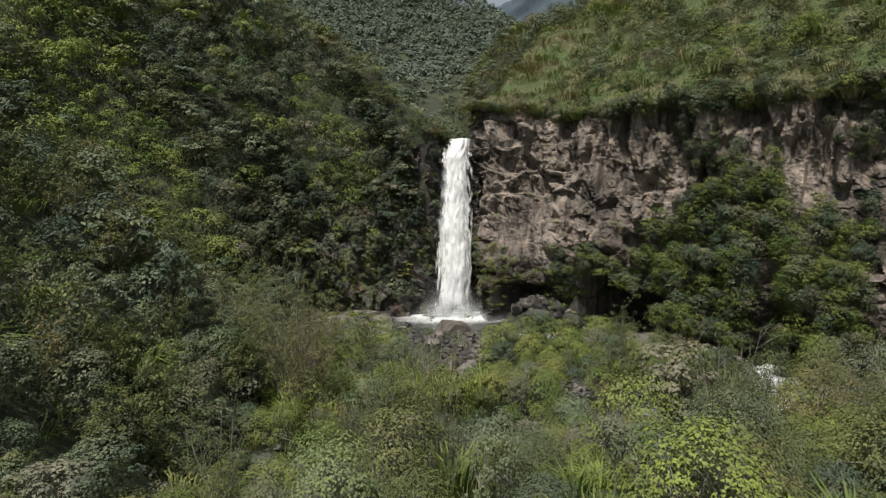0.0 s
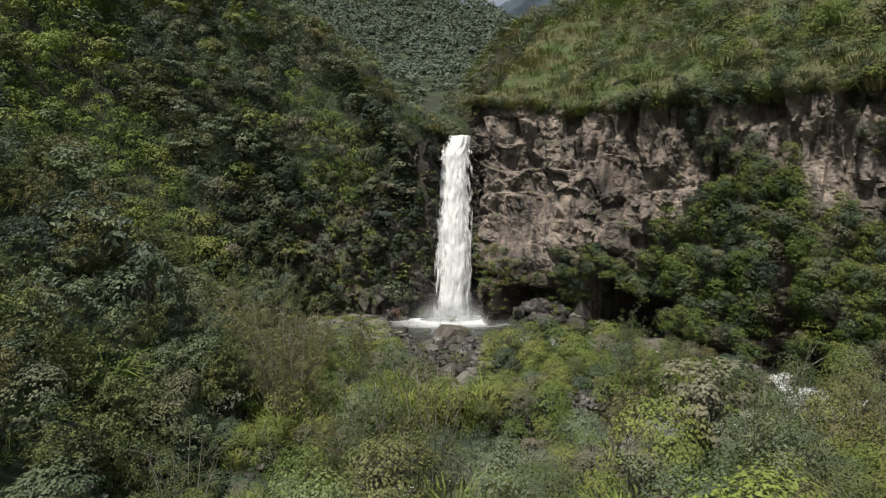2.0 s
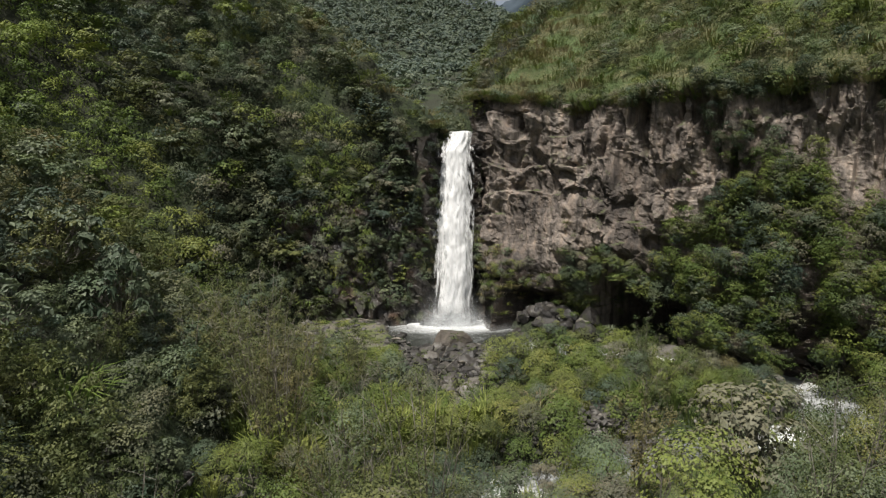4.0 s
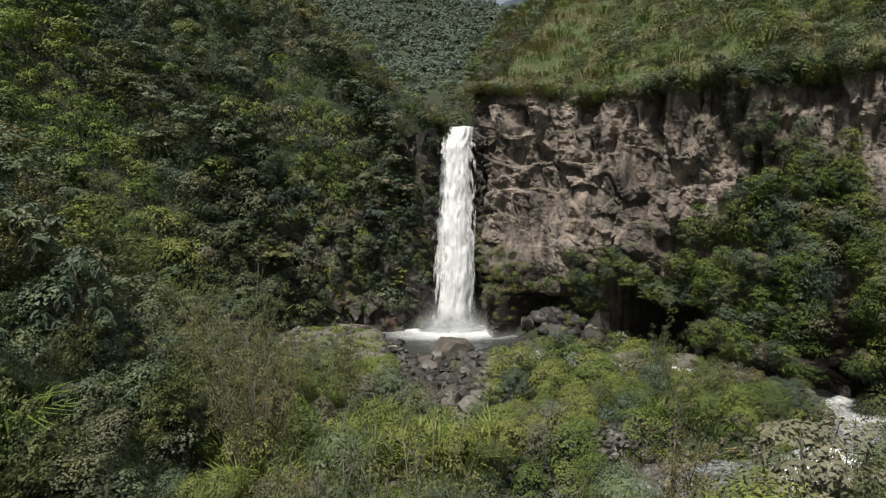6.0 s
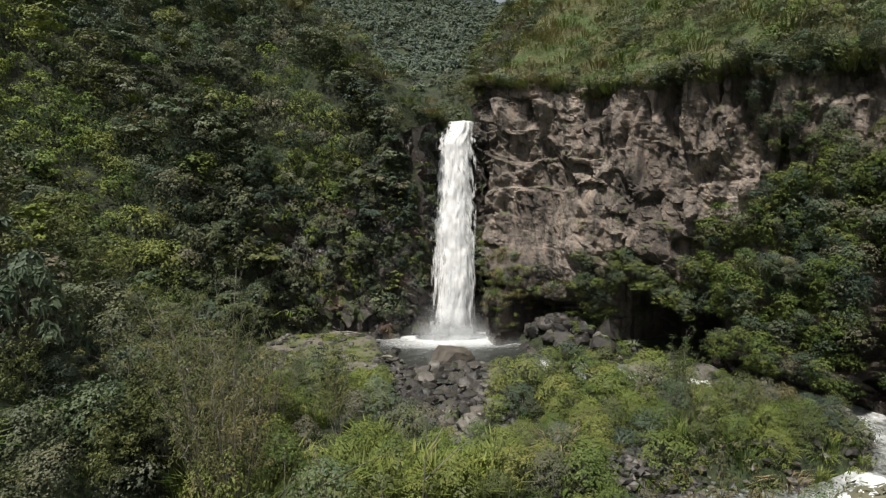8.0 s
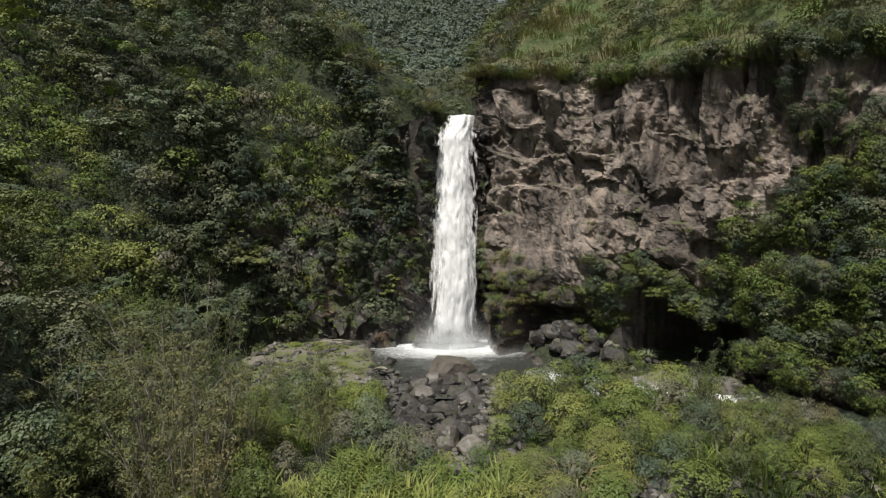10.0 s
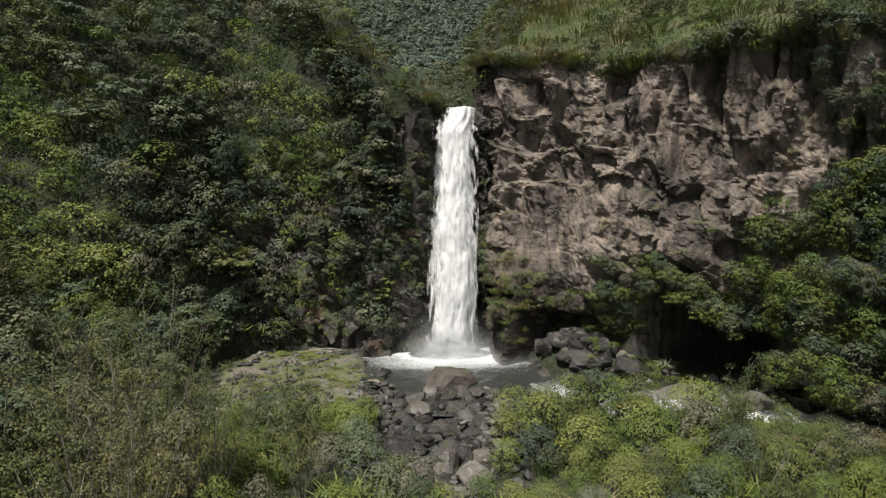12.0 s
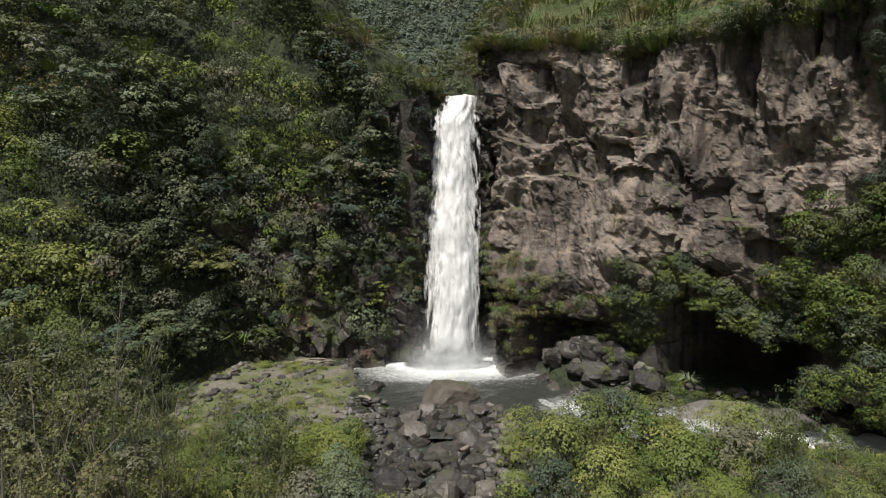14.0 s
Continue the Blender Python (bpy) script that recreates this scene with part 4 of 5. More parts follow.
r = np.random.default_rng(11)
left_stand = Stand()
def on_ground(places):
    """Places with the height of the ground under them."""
    return zip(places[:, 0], places[:, 1], ground_z(places[:, 0], places[:, 1]))


def steepness(X, Y):
    e = 0.5
    return np.hypot(ground_z(X + e, Y) - ground_z(X - e, Y), ground_z(X, Y + e) - ground_z(X, Y - e)) / (2 * e)


def lean(X, Y, much=0.3):
    """How plants lean away from steep ground."""
    e = 0.6
    gx_, gy_ = (ground_z(X + e, Y) - ground_z(X - e, Y)) / (2 * e), (ground_z(X, Y + e) - ground_z(X, Y - e)) / (2 * e)
    k = -much / np.maximum(1.0, np.hypot(gx_, gy_))
    return np.stack([gx_ * k, gy_ * k], -1)


SPUR = [(-62, 58), (-38, 60.5), (-30, 59.5), (-25, 56), (-21.5, 52)]
GLADE = [(-15.6, 66.5), (-12.5, 65), (-9.5, 63.6)]


def slope_gap(X, Y):
    g = 1.6 + 0.5 * vnoise(X * 0.3, Y * 0.3, 0, 7) + 0.5 * step(-30, -45, X)
    return g / (1 + steepness(X, Y) ** 2) ** 0.47


def on_slope(X, Y):
    bare = np.hypot(X + 4.3, (Y - 66.6)) < 1.1
    return inside(X, Y, LEFT_POLY) & (X > -5 - 0.78 * Y) & ~bare


places = scatter(42000, -60, 3, 12, 88, slope_gap, on_slope, r)
zz = ground_z(places[:, 0], places[:, 1])
spur_d, glade_d, ridge_d = (line_distance(places[:, 0], places[:, 1], p)[0] for p in (SPUR, GLADE, RIDGE))
patch = fbm(places[:, 0] * 0.11, places[:, 1] * 0.11, zz * 0.11, 15)
for (x, y), z, p, sd, gd_, rd_, tip in zip(places, zz, patch, spur_d, glade_d, ridge_d, lean(places[:, 0], places[:, 1])):
    size = r.uniform(1.05, 1.9)
    tone = np.clip(r.normal(0.3, 0.2), 0, 1)
    pick = r.random()
    if sd < 3.2 + (3.5 if x < -33 else 0):
        left_stand.add("lush" if pick < 0.7 else "shrub_far", x, y, z, size * 1.25, r.random(), r, palette="lime" if x < -29 and r.random() < 0.8 else "bright", tall=1.2, tip=tip)
    elif gd_ < 2.2:
        left_stand.add("lush", x, y, z, size * 1.1, r.uniform(0.3, 0.9), r, palette="lime" if pick < 0.2 else "bright" if pick < 0.6 else "green", tall=1.5, tip=tip)
    elif rd_ < 2.0:
        left_stand.add("grass" if pick < 0.5 else "lush" if pick < 0.8 else "shrub_far", x, y, z, size * 0.75, r.uniform(0.3, 1.0), r, tall=0.8, tip=tip)
    elif p > 0.61 and pick < 0.8:
        left_stand.add("lush", x, y, z, size, r.uniform(0.6, 1.0), r, palette="green", tall=1.3, tip=tip)
    elif y < 46 and pick < 0.9:
        kind = "shrub" if pick < 0.6 else "feathery"
        left_stand.add(kind, x, y, z, size * 1.05, tone if kind != "feathery" else r.random(), r, "silver" if pick < 0.12 else None, tall=r.uniform(0.9, 1.4), tip=tip)
    elif pick < 0.66:
        left_stand.add("shrub_far", x, y, z - 0.1, size, tone, r, tall=r.uniform(0.9, 1.5), tip=tip)
    elif pick < 0.8:
        left_stand.add("feathery_far", x, y, z, size * 0.95, r.random(), r, tip=tip)
    elif pick < 0.93:
        left_stand.add("shrub_far", x, y, z, size * 0.9, r.random(), r, palette="silver", tip=tip)
    else:
        left_stand.add("grass", x, y, z, size, r.uniform(0, 0.5), r, tip=tip)

# taller trees that stand out of the slope
def tall_keep(X, Y):
    return on_slope(X, Y) & (line_distance(X, Y, SPUR)[0] > 3.6) & (line_distance(X, Y, GLADE)[0] > 2.6) & (line_distance(X, Y, RIDGE)[0] > 2.4)


spots = scatter(9000, -60, -1, 33, 86, lambda X, Y: (2.7 + 0.8 * vnoise(X * 0.2, Y * 0.2, 0, 27)) / (1 + steepness(X, Y) ** 2) ** 0.36, tall_keep, r)
for (x, y, z), tip in zip(on_ground(spots), lean(spots[:, 0], spots[:, 1], 0.22)):
    kind = "umbrella_far" if r.random() < 0.62 else "shrub_far"
    pal = ("green", "green", "green", "olive", "silver", "bright")[int(r.integers(6))]
    size = r.uniform(1.7, 2.7)
    left_stand.add(kind, x, y, z + (r.uniform(-0.4, 0.8) if kind == "umbrella_far" else r.uniform(0.4, 1.4)), size, np.clip(r.normal(0.42, 0.25), 0, 1), r, pal, r.uniform(0.75, 1.1), tip)
for x, y, z in on_ground(scatter(2600, -30, 2, 65.5, 88, 0.85, lambda X, Y: inside(X, Y, LEFT_POLY) & (line_distance(X, Y, RIDGE)[0] < 1.6), r)):
    left_stand.add("turf" if r.random() < 0.75 else "lush", x, y, z - 0.05, r.uniform(0.5, 0.85), r.uniform(0.3, 1.0), r)
left_stand.build("hillside_forest", "dense mixed green trees and shrubs covering the steep valley side", "forest")


def crown_cluster(stand, x, y, z, radius, lift, tone, pal, r):
    """A tree's whole crown: tufts set over a dome."""
    for k in range(7):
        a, q = 2.4 * k, math.sqrt(k / 7)
        stand.add("shrub_far", x + radius * q * math.cos(a), y + radius * q * math.sin(a), z + lift + radius * 0.75 * (1 - q * q), radius * r.uniform(0.42, 0.58), tone + r.normal() * 0.03, r, pal)


r = np.random.default_rng(12)
top_stand = Stand()
places = scatter(15000, 0, 64, 14, 112, lambda X, Y: 1.0 + 0.5 * vnoise(X * 0.3, Y * 0.3, 0, 8), lambda X, Y: (behind_cliff(X, Y) > -0.3) & (behind_cliff(X, Y) < 27) & (Y < 93) & (X < 5 + 0.78 * Y) & (along_cliff(X, Y) > -18) & (along_cliff(X, Y) < 48) & (line_distance(X, Y, GORGE)[0] > 1.6), r)
zz = ground_z(places[:, 0], places[:, 1])
for (x, y), z in zip(places, zz):
    s, d = along_cliff(x, y), behind_cliff(x, y)
    size = r.uniform(0.95, 1.75)
    grassy = step(13, 7, s) * step(16, 10, d)
    pick = r.random()
    if r.random() < grassy * 0.75:
        top_stand.add("grass", x, y, z, r.uniform(0.8, 1.3), r.uniform(0.3, 1.0), r)
    elif d < 2.2 and s > 8 and pick < 0.4:
        top_stand.add("rosette", x, y, z + 0.1, r.uniform(0.9, 1.5), r.random(), r)
    elif pick < 0.55:
        pal = ("green", "olive", "silver", "bright")[int(r.choice(4, p=(0.35, 0.25, 0.2, 0.2)))]
        top_stand.add("shrub_far", x, y, z, size, r.random(), r, pal, tall=r.uniform(0.8, 1.3))
    elif pick < 0.72:
        top_stand.add("feathery_far", x, y, z, size * 0.75, r.random(), r)
    elif pick < 0.88:
        top_stand.add("lush", x, y, z, size, r.random(), r)
    else:
        top_stand.add("grass", x, y, z, size, r.uniform(0.1, 0.9), r)
for x, y, z in on_ground(scatter(9000, 2, 64, 14, 93, 0.75, lambda X, Y: (behind_cliff(X, Y) > 0) & (behind_cliff(X, Y) < 24) & (along_cliff(X, Y) > -14) & (along_cliff(X, Y) < 44) & (line_distance(X, Y, GORGE)[0] > 1.6), r)):
    top_stand.add("turf", x, y, z - 0.03, r.uniform(0.7, 1.1), r.uniform(0.2, 1.0), r)
for x, y in scatter(1500, 14, 60, 14, 80, 3.2, lambda X, Y: (behind_cliff(X, Y) > 1.2) & (behind_cliff(X, Y) < 17) & (along_cliff(X, Y) > 13) & (along_cliff(X, Y) < 44) & (X < 3 + 0.78 * Y), r)[:48]:
    crown_cluster(top_stand, x, y, float(ground_z(np.array(x), np.array(y))), r.uniform(1.0, 1.7), r.uniform(0.1, 0.7), r.uniform(0.1, 0.8), ("green", "olive", "bright")[int(r.integers(3))], r)
for s in np.arange(-1.0, 50, 0.16):
    z = float(cliff_top(np.array(s)))
    x, y, z = right_point(np.array(s), np.array(z), r.uniform(-1.2, 0.2))
    pick = r.random()
    lush = float(step(7, 11, s))
    kind = "grass" if s < 9 and pick < 0.7 else "rosette" if pick < 0.3 else "grass" if pick < 0.5 else "lush" if pick < 0.68 else "shrub_far"
    top_stand.add(kind, float(x), float(y), float(z) - r.uniform(0.0, 0.45 + 0.6 * lush), r.uniform(0.5, 0.95 + 0.4 * lush), r.uniform(0.2, 1.0), r, tip=(-0.45, -0.45))
top_stand.build("clifftop_scrub", "sunlit scrub, tufted grass and bushes on the slope above the cliff", "scrub")

# plants that cling to the cliffs
r = np.random.default_rng(13)
cling = Stand()
for _ in range(880):
    s, z = r.uniform(19.5, 37), r.uniform(1.1, 17)
    edge = float(np.interp(s, (19.5, 21, 24, 27, 29.5, 31.5, 33, 40), (7, 9.5, 11.5, 14.5, 16, 13, 11, 11))) + 1.0 * math.sin(2.1 * s)
    if z > edge or (s < 22 and z < 3.8) or (30 < s < 31.4 and z < 8):
        continue
    x, y, z = right_point(np.array(s), np.array(z), r.uniform(0.0, 0.5) + 0.9 * float(step(3.4, 2.2, z)))
    kind = r.choice(["shrub_far", "shrub_far", "lush", "lush"])
    pal = "bright" if r.random() < 0.4 else None
    cling.add(kind, float(x), float(y), float(z) - 0.3, r.uniform(0.65, 1.25), np.clip(r.normal(0.27, 0.22), 0, 1), r, pal, tip=(-0.35, -0.35), tall=1.25)
for _ in range(260):
    s, z = r.uniform(11.5, 22), r.uniform(3.2, 8)
    roof = 7.2 + 0.9 * math.sin(s * 0.9) - 0.28 * max(s - 17.5, 0)
    if not (roof - 3.2 < z < roof - 0.9) and s > 14.5:
        continue
    x, y, z = right_point(np.array(s), np.array(max(z, roof) if s > 14.5 else z), 0.2)
    cling.add(r.choice(["shrub_far", "lush"]), float(x), float(y), float(z) - r.uniform(0.5, 2.6), r.uniform(0.5, 0.95), r.uniform(0.1, 0.6), r)
for _ in range(330):
    s, z = r.uniform(0.8, 12.5), r.uniform(1, 9.6)
    if z > 9.2 - 0.42 * s + r.uniform(-0.8, 0.8) or z < 7.2 - 1.3 * s or r.random() < 0.25:
        continue
    x, y, z = right_point(np.array(s), np.array(z), 0.05)
    cling.add(r.choice(["lush", "grass", "grass", "shrub_far"]), float(x), float(y), float(z) - 0.1, r.uniform(0.35, 0.8), r.uniform(0.2, 0.9), r)
for _ in range(120):
    s, z = r.uniform(11, 40), r.uniform(9, 20)
    if vnoise(s * 0.6, z * 0.3, 0, 17) < 0.62:
        continue
    x, y, z = right_point(np.array(s), np.array(z), 0.05)
    cling.add(r.choice(["lush", "grass", "rosette"]), float(x), float(y), float(z), r.uniform(0.25, 0.5), r.uniform(0.2, 0.9), r)
for _ in range(420):
    s, z = r.uniform(20, 39), 20.8 - 6.5 * r.random() ** 1.6
    if vnoise(s * 0.55, 0.5, 0, 19) < 0.42 + 0.05 * (20 - z):
        continue
    x, y, z = right_point(np.array(s), np.array(z), 0.1)
    cling.add(r.choice(["lush", "rosette", "shrub_far"]), float(x), float(y), float(z) - 0.3, r.uniform(0.4, 0.85), np.clip(r.normal(0.25, 0.2), 0, 1), r, "green" if r.random() < 0.7 else None, tip=(-0.5, -0.5))
for _ in range(360):
    s, z = r.uniform(0, 22.8), r.uniform(0, 17)
    if (z < 1.2 + 4.2 * vnoise(s * 0.35, 0.5, 0, 18) + 1.5 * (s > 17)) or (s > 20.8 and z < 9):
        continue
    x, y, z = left_point(np.array([s]), np.array([z]))
    cling.add(r.choice(["shrub_far", "shrub_far", "lush", "umbrella_far"]), float(x[0]), float(y[0]) - 0.1, float(z[0]) - 0.4, r.uniform(0.5, 1.0), np.clip(r.normal(0.25, 0.2), 0, 1), r, tip=(0.1, -0.4))
cling.build("clinging_plants", "green shrubs and creepers hanging on the wet rock walls", "shrubs")

# far woods on the hills up the valley
r = np.random.default_rng(14)
woods = Stand()
wy = np.where(r.random(3600) < 0.25, r.uniform(125, 480, 3600), r.uniform(300, 460, 3600))
wx = r.uniform(-0.26, 0.15, 3600) * wy
for x, y, z in zip(wx, wy, land(wx, wy)):
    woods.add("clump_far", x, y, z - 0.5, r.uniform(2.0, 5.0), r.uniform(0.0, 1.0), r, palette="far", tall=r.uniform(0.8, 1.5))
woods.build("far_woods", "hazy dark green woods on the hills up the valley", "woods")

# ---- valley floor: shrubs and trees that one could count ----
r = np.random.default_rng(21)
SHRUB_LABELS = {"shrub": "rounded dark green leafy shrub on the valley floor", "feathery": "thin olive-green feathery bush with bare pale stems",
                "umbrella": "small flat-topped green tree above the undergrowth", "bigleaf": "tree with large pale silvery drooping leaves"}


def floor_keep(X, Y):
    return ~inside(X, Y, LEFT_POLY) & ~open_water(X, Y) & (behind_cliff(X, Y) < -3.5) & ~((Y > 47.5) & (X < 6)) & ~((Y > 48.5) & (X < 22)) & ~((X > 13.5) & (line_distance(X, Y, RIVER)[0] < 4.2) & (Y > 41)) & ~((X > 14.3) & (Y > 39.4)) & ~((X > 10.3) & (Y > 31.6) & (Y < 39)) & (np.abs(X) < 4 + 0.78 * Y)


places = scatter(5000, -16, 34, 11, 55, lambda X, Y: 1.15 + 0.6 * vnoise(X * 0.3, Y * 0.3, 0, 9), floor_keep, r)
zz = ground_z(places[:, 0], places[:, 1])
floor_stand = Stand()
made = 0
order = np.argsort(np.hypot(places[:, 0] - 2, places[:, 1] - 30))
for i in order:
    (x, y), z = places[i], zz[i]
    pick = r.random()
    size = 0.85 + 1.1 * r.random() ** 1.4
    pal = None
    airy = 0.2 if x < -5 else 0.05
    if pick < 0.78 - airy:
        kind, pal = "shrub", ("bright" if r.random() < (0.45 if x < -3 and y < 26 else 0.7) else "green" if r.random() < 0.92 else "silver")
    elif pick < 0.78:
        kind = "feathery"
    elif pick < 0.83:
        kind, size = "umbrella", size * 1.1
    else:
        kind = "reed" if pick < 0.9 else "grass"
        size *= 0.62 if y > 34 and x > 8 else 0.85
    if y < 24 and kind in ("shrub", "feathery", "umbrella"):
        size *= 1.25
    label = SHRUB_LABELS.get(kind)
    if y < 31 and kind == "shrub":
        kind = "shrub_near"
        if y < 19 and pal == "bright" and r.random() < 0.5:
            pal = "olive"
    if y < 25 and kind == "feathery":
        kind = "feathery_near"
    if made < 300 and label:
        made += 1
        name = "tree" if kind == "umbrella" else "shrub"
        plant_thing(name, kind, x, y, z - 0.15, size, r, label, name, "shrubs on the valley floor", pal, r.uniform(0.85, 1.55))
    else:
        floor_stand.add({"shrub": "shrub_far", "shrub_near": "shrub_far", "feathery": "feathery_far", "feathery_near": "feathery", "umbrella": "umbrella_far"}.get(kind, kind), x, y, z - 0.1, size, r.random(), r, pal)
for x, y, z in on_ground(scatter(3000, -16, 30, 11, 50, 0.85, floor_keep, r)):
    floor_stand.add(r.choice(["grass", "reed", "lush", "lush"]), x, y, z - 0.1, r.uniform(0.4, 0.8), r.random(), r)
for x, y in scatter(900, -7, 2.5, 27.5, 38, 0.55, lambda X, Y: ~open_water(X, Y), r):
    if r.random() < 0.95 * float(step(0.3, 0.45, vnoise(x * 0.35, y * 0.35, 0, 29))):
        floor_stand.add("reed", x, y, float(land(np.array(x), np.array(y))) - 0.1, r.uniform(1.0, 1.5), r.uniform(0.5, 1.0), r)
for x, y in scatter(1500, 14.3, 23.5, 38.6, 47, 0.62, lambda X, Y: line_distance(X, Y, RIVER)[0] > 2.9, r):
    floor_stand.add(r.choice(["grass", "lush", "reed", "lush"]), x, y, float(land(np.array(x), np.array(y))) - 0.1, r.uniform(0.35, 0.6), r.random(), r, tall=0.8)
for x, y, z in on_ground(scatter(1800, -26, -9, 14, 36, 1.0, lambda X, Y: inside(X, Y, LEFT_POLY), r)):
    floor_stand.add(r.choice(["lush", "grass", "shrub_far"]), x, y, z - 0.1, r.uniform(0.4, 0.7), r.uniform(0, 0.6), r, "green" if r.random() < 0.5 else None)
for x, y in scatter(1400, 8.5, 20.5, 35.8, 41, 0.7, lambda X, Y: line_distance(X, Y, RIVER)[0] > 2.1, r):
    floor_stand.add(r.choice(["reed", "lush", "grass", "shrub_far"]), x, y, float(land(np.array(x), np.array(y))) - 0.1, r.uniform(0.6, 1.05), r.random(), r, "bright" if r.random() < 0.6 else None)
floor_stand.build("undergrowth", "tall grass, reeds and leafy weeds filling the gaps between shrubs", "undergrowth")

gorge_stand = Stand()
for x, y in scatter(900, -8, 10, 68.5, 112, 1.5, lambda X, Y: (line_distance(X, Y, GORGE)[0] < 7) & (line_distance(X, Y, RIDGE)[0] > 2), r):
    gorge_stand.add(r.choice(["shrub_far", "feathery_far", "umbrella_far"]), x, y, float(ground_z(np.array(x), np.array(y))) - 0.2, r.uniform(1.1, 1.7), r.uniform(0.2, 0.8), r)
gorge_stand.build("gorge_thicket", "dense green bushes in the narrow gorge above the waterfall", "thicket")

# large trees
for x, y, top_z, size, kind, label in (
        (-19.5, 34.2, 13.2, 3.6, "bigleaf", "tree with large pale silvery drooping leaves on the slope"),
        (-17.6, 27.6, 10.4, 3.0, "bigleaf", "broad tree with pale silvery leaf rosettes and a grey trunk"),
        (-16.2, 33.8, 10.8, 2.0, "bigleaf", "small tree with large pale drooping leaves"),
        (-9.0, 33.0, 9.0, 2.6, "feathery_near", "tall airy olive tree with many thin pale stems"),
        (-8.4, 39.0, 7.4, 2.3, "feathery_near", "slender tree with dark upright stems and fine foliage"),
        (-13.5, 35.5, 8.8, 2.6, "feathery_near", "airy olive-brown tree with thin pale branches"),
        (-10.6, 36.6, 9.6, 3.0, "feathery_near", "tall airy olive tree with many thin pale stems"),
        (-7.6, 31.8, 9.3, 2.4, "feathery_near", "tall airy olive tree with thin pale stems"),
        (-13.0, 40.5, 9.4, 3.0, "feathery_near", "airy olive-brown tree with thin pale branches"),
        (-15.5, 30.5, 8.0, 2.8, "feathery_near", "airy olive-brown tree with thin pale branches"),
        (-10.9, 40.2, 10.4, 2.4, "feathery_near", "tall slender olive-brown tree with fine foliage"),
        (13.3, 40.0, 4.6, 1.5, "feathery_near", "thin olive-green feathery bush beside the river")):
    hgt = {"bigleaf": 2.0, "feathery_near": 2.85}[kind]
    g = float(land(np.array(x), np.array(y)))
    size = min(size, max((top_z - g) / (0.9 * hgt), 1.1))
    plant_thing("tree", kind, x, y, g - 0.2, size, r, label, "tree", "trees of the valley", None, max(0.6, (top_z - g) / (hgt * size)))

for x, y, top_z, size in ((8.4, 16.2, 8.1, 1.7), (9.9, 17.2, 7.5, 1.4), (8.9, 18.4, 7.5, 1.3)):
    g = float(land(np.array(x), np.array(y)))
    plant_thing("shrub", "shrub_near", x, y, g - 0.2, size, r, "dense tall bush with small grey-green leaves", "shrub", "tall grey-green bushes", "silver", max(0.8, (top_z - g) / (1.35 * size)))
for x, y, z, size in ((24.1, 45.8, 19.6, 1.2), (20.0, 51.6, 14.4, 0.7)):
    plant_thing("shrub", "shrub", x, y, z, size, r, "yellow-green bush rooted in the cliff face", "shrub", "cliff bushes", "bright")

# bushes of the river banks
for x, y, top_z, size, kind, pal in ((18.6, 31.4, 4.8, 1.9, "shrub_near", "olive"), (20.8, 30.6, 5.6, 2.0, "shrub_near", "bright"), (22.6, 33.2, 5.0, 1.9, "shrub_near", "green"),
                                     (18.2, 27.6, 5.6, 1.9, "shrub_near", "olive"), (21.4, 27.4, 6.4, 2.1, "shrub_near", "green"), (24.4, 30.2, 5.8, 2.0, "shrub_near", "silver"), (13.2, 38.8, 3.2, 1.4, "shrub_near", "bright"), (14.9, 39.4, 3.8, 1.5, "shrub_near", "olive"), (16.4, 39.9, 3.4, 1.4, "shrub_near", "green"), (12.5, 37.6, 2.2, 1.2, "shrub_near", "olive"), (14.1, 37.9, 2.3, 1.2, "shrub_near", "bright"), (16.9, 38.9, 2.4, 1.2, "shrub_near", "bright"), (18.4, 39.7, 2.2, 1.1, "shrub_near", "bright"), (19.4, 41.2, 2.0, 1.1, "shrub_near", "green"), (19.2, 39.3, 2.5, 1.2, "shrub_near", "green"), (17.6, 37.9, 2.3, 1.2, "shrub_near", "olive"), (15.4, 37.0, 1.9, 1.1, "shrub_near", "bright"), (20.6, 40.6, 2.2, 1.1, "shrub_near", "olive"), (15.7, 38.4, 2.6, 1.1, "shrub_near", "bright"), (17.7, 40.4, 2.8, 1.2, "shrub_near", "olive"), (12.0, 40.2, 3.3, 1.4, "shrub_near", "green"), (9.6, 40.2, 2.8, 1.4, "shrub_near", "bright"), (7.2, 39.0, 2.4, 1.3, "shrub_near", "bright"), (8.4, 38.6, 2.6, 1.3, "shrub_near", "olive"), (10.9, 38.9, 2.6, 1.2, "shrub_near", "bright"), (5.6, 37.2, 2.2, 1.2, "shrub_near", "green"), (6.9, 36.4, 2.0, 1.1, "shrub_near", "bright"), (3.9, 37.6, 2.3, 1.2, "shrub_near", "bright"), (4.6, 34.6, 2.2, 1.3, "shrub_near", "green"), (2.3, 33.2, 2.2, 1.2, "shrub_near", "olive"), (6.4, 32.2, 2.4, 1.3, "shrub_near", "bright"),
                                     (13.6, 25.2, 5.6, 1.7, "shrub_near", "silver"), (16.4, 24.2, 6.2, 1.9, "feathery", None), (11.6, 22.6, 6.4, 1.6, "shrub_near", "olive")):
    g = float(land(np.array(x), np.array(y)))
    tall = max(0.9, (top_z - g) / ((2.6 if kind == "feathery" else 1.3) * size))
    plant_thing("shrub", kind, x, y, g - 0.2, size, r, "tall leafy bush on the river bank", "shrub", "river bank bushes", pal, tall)

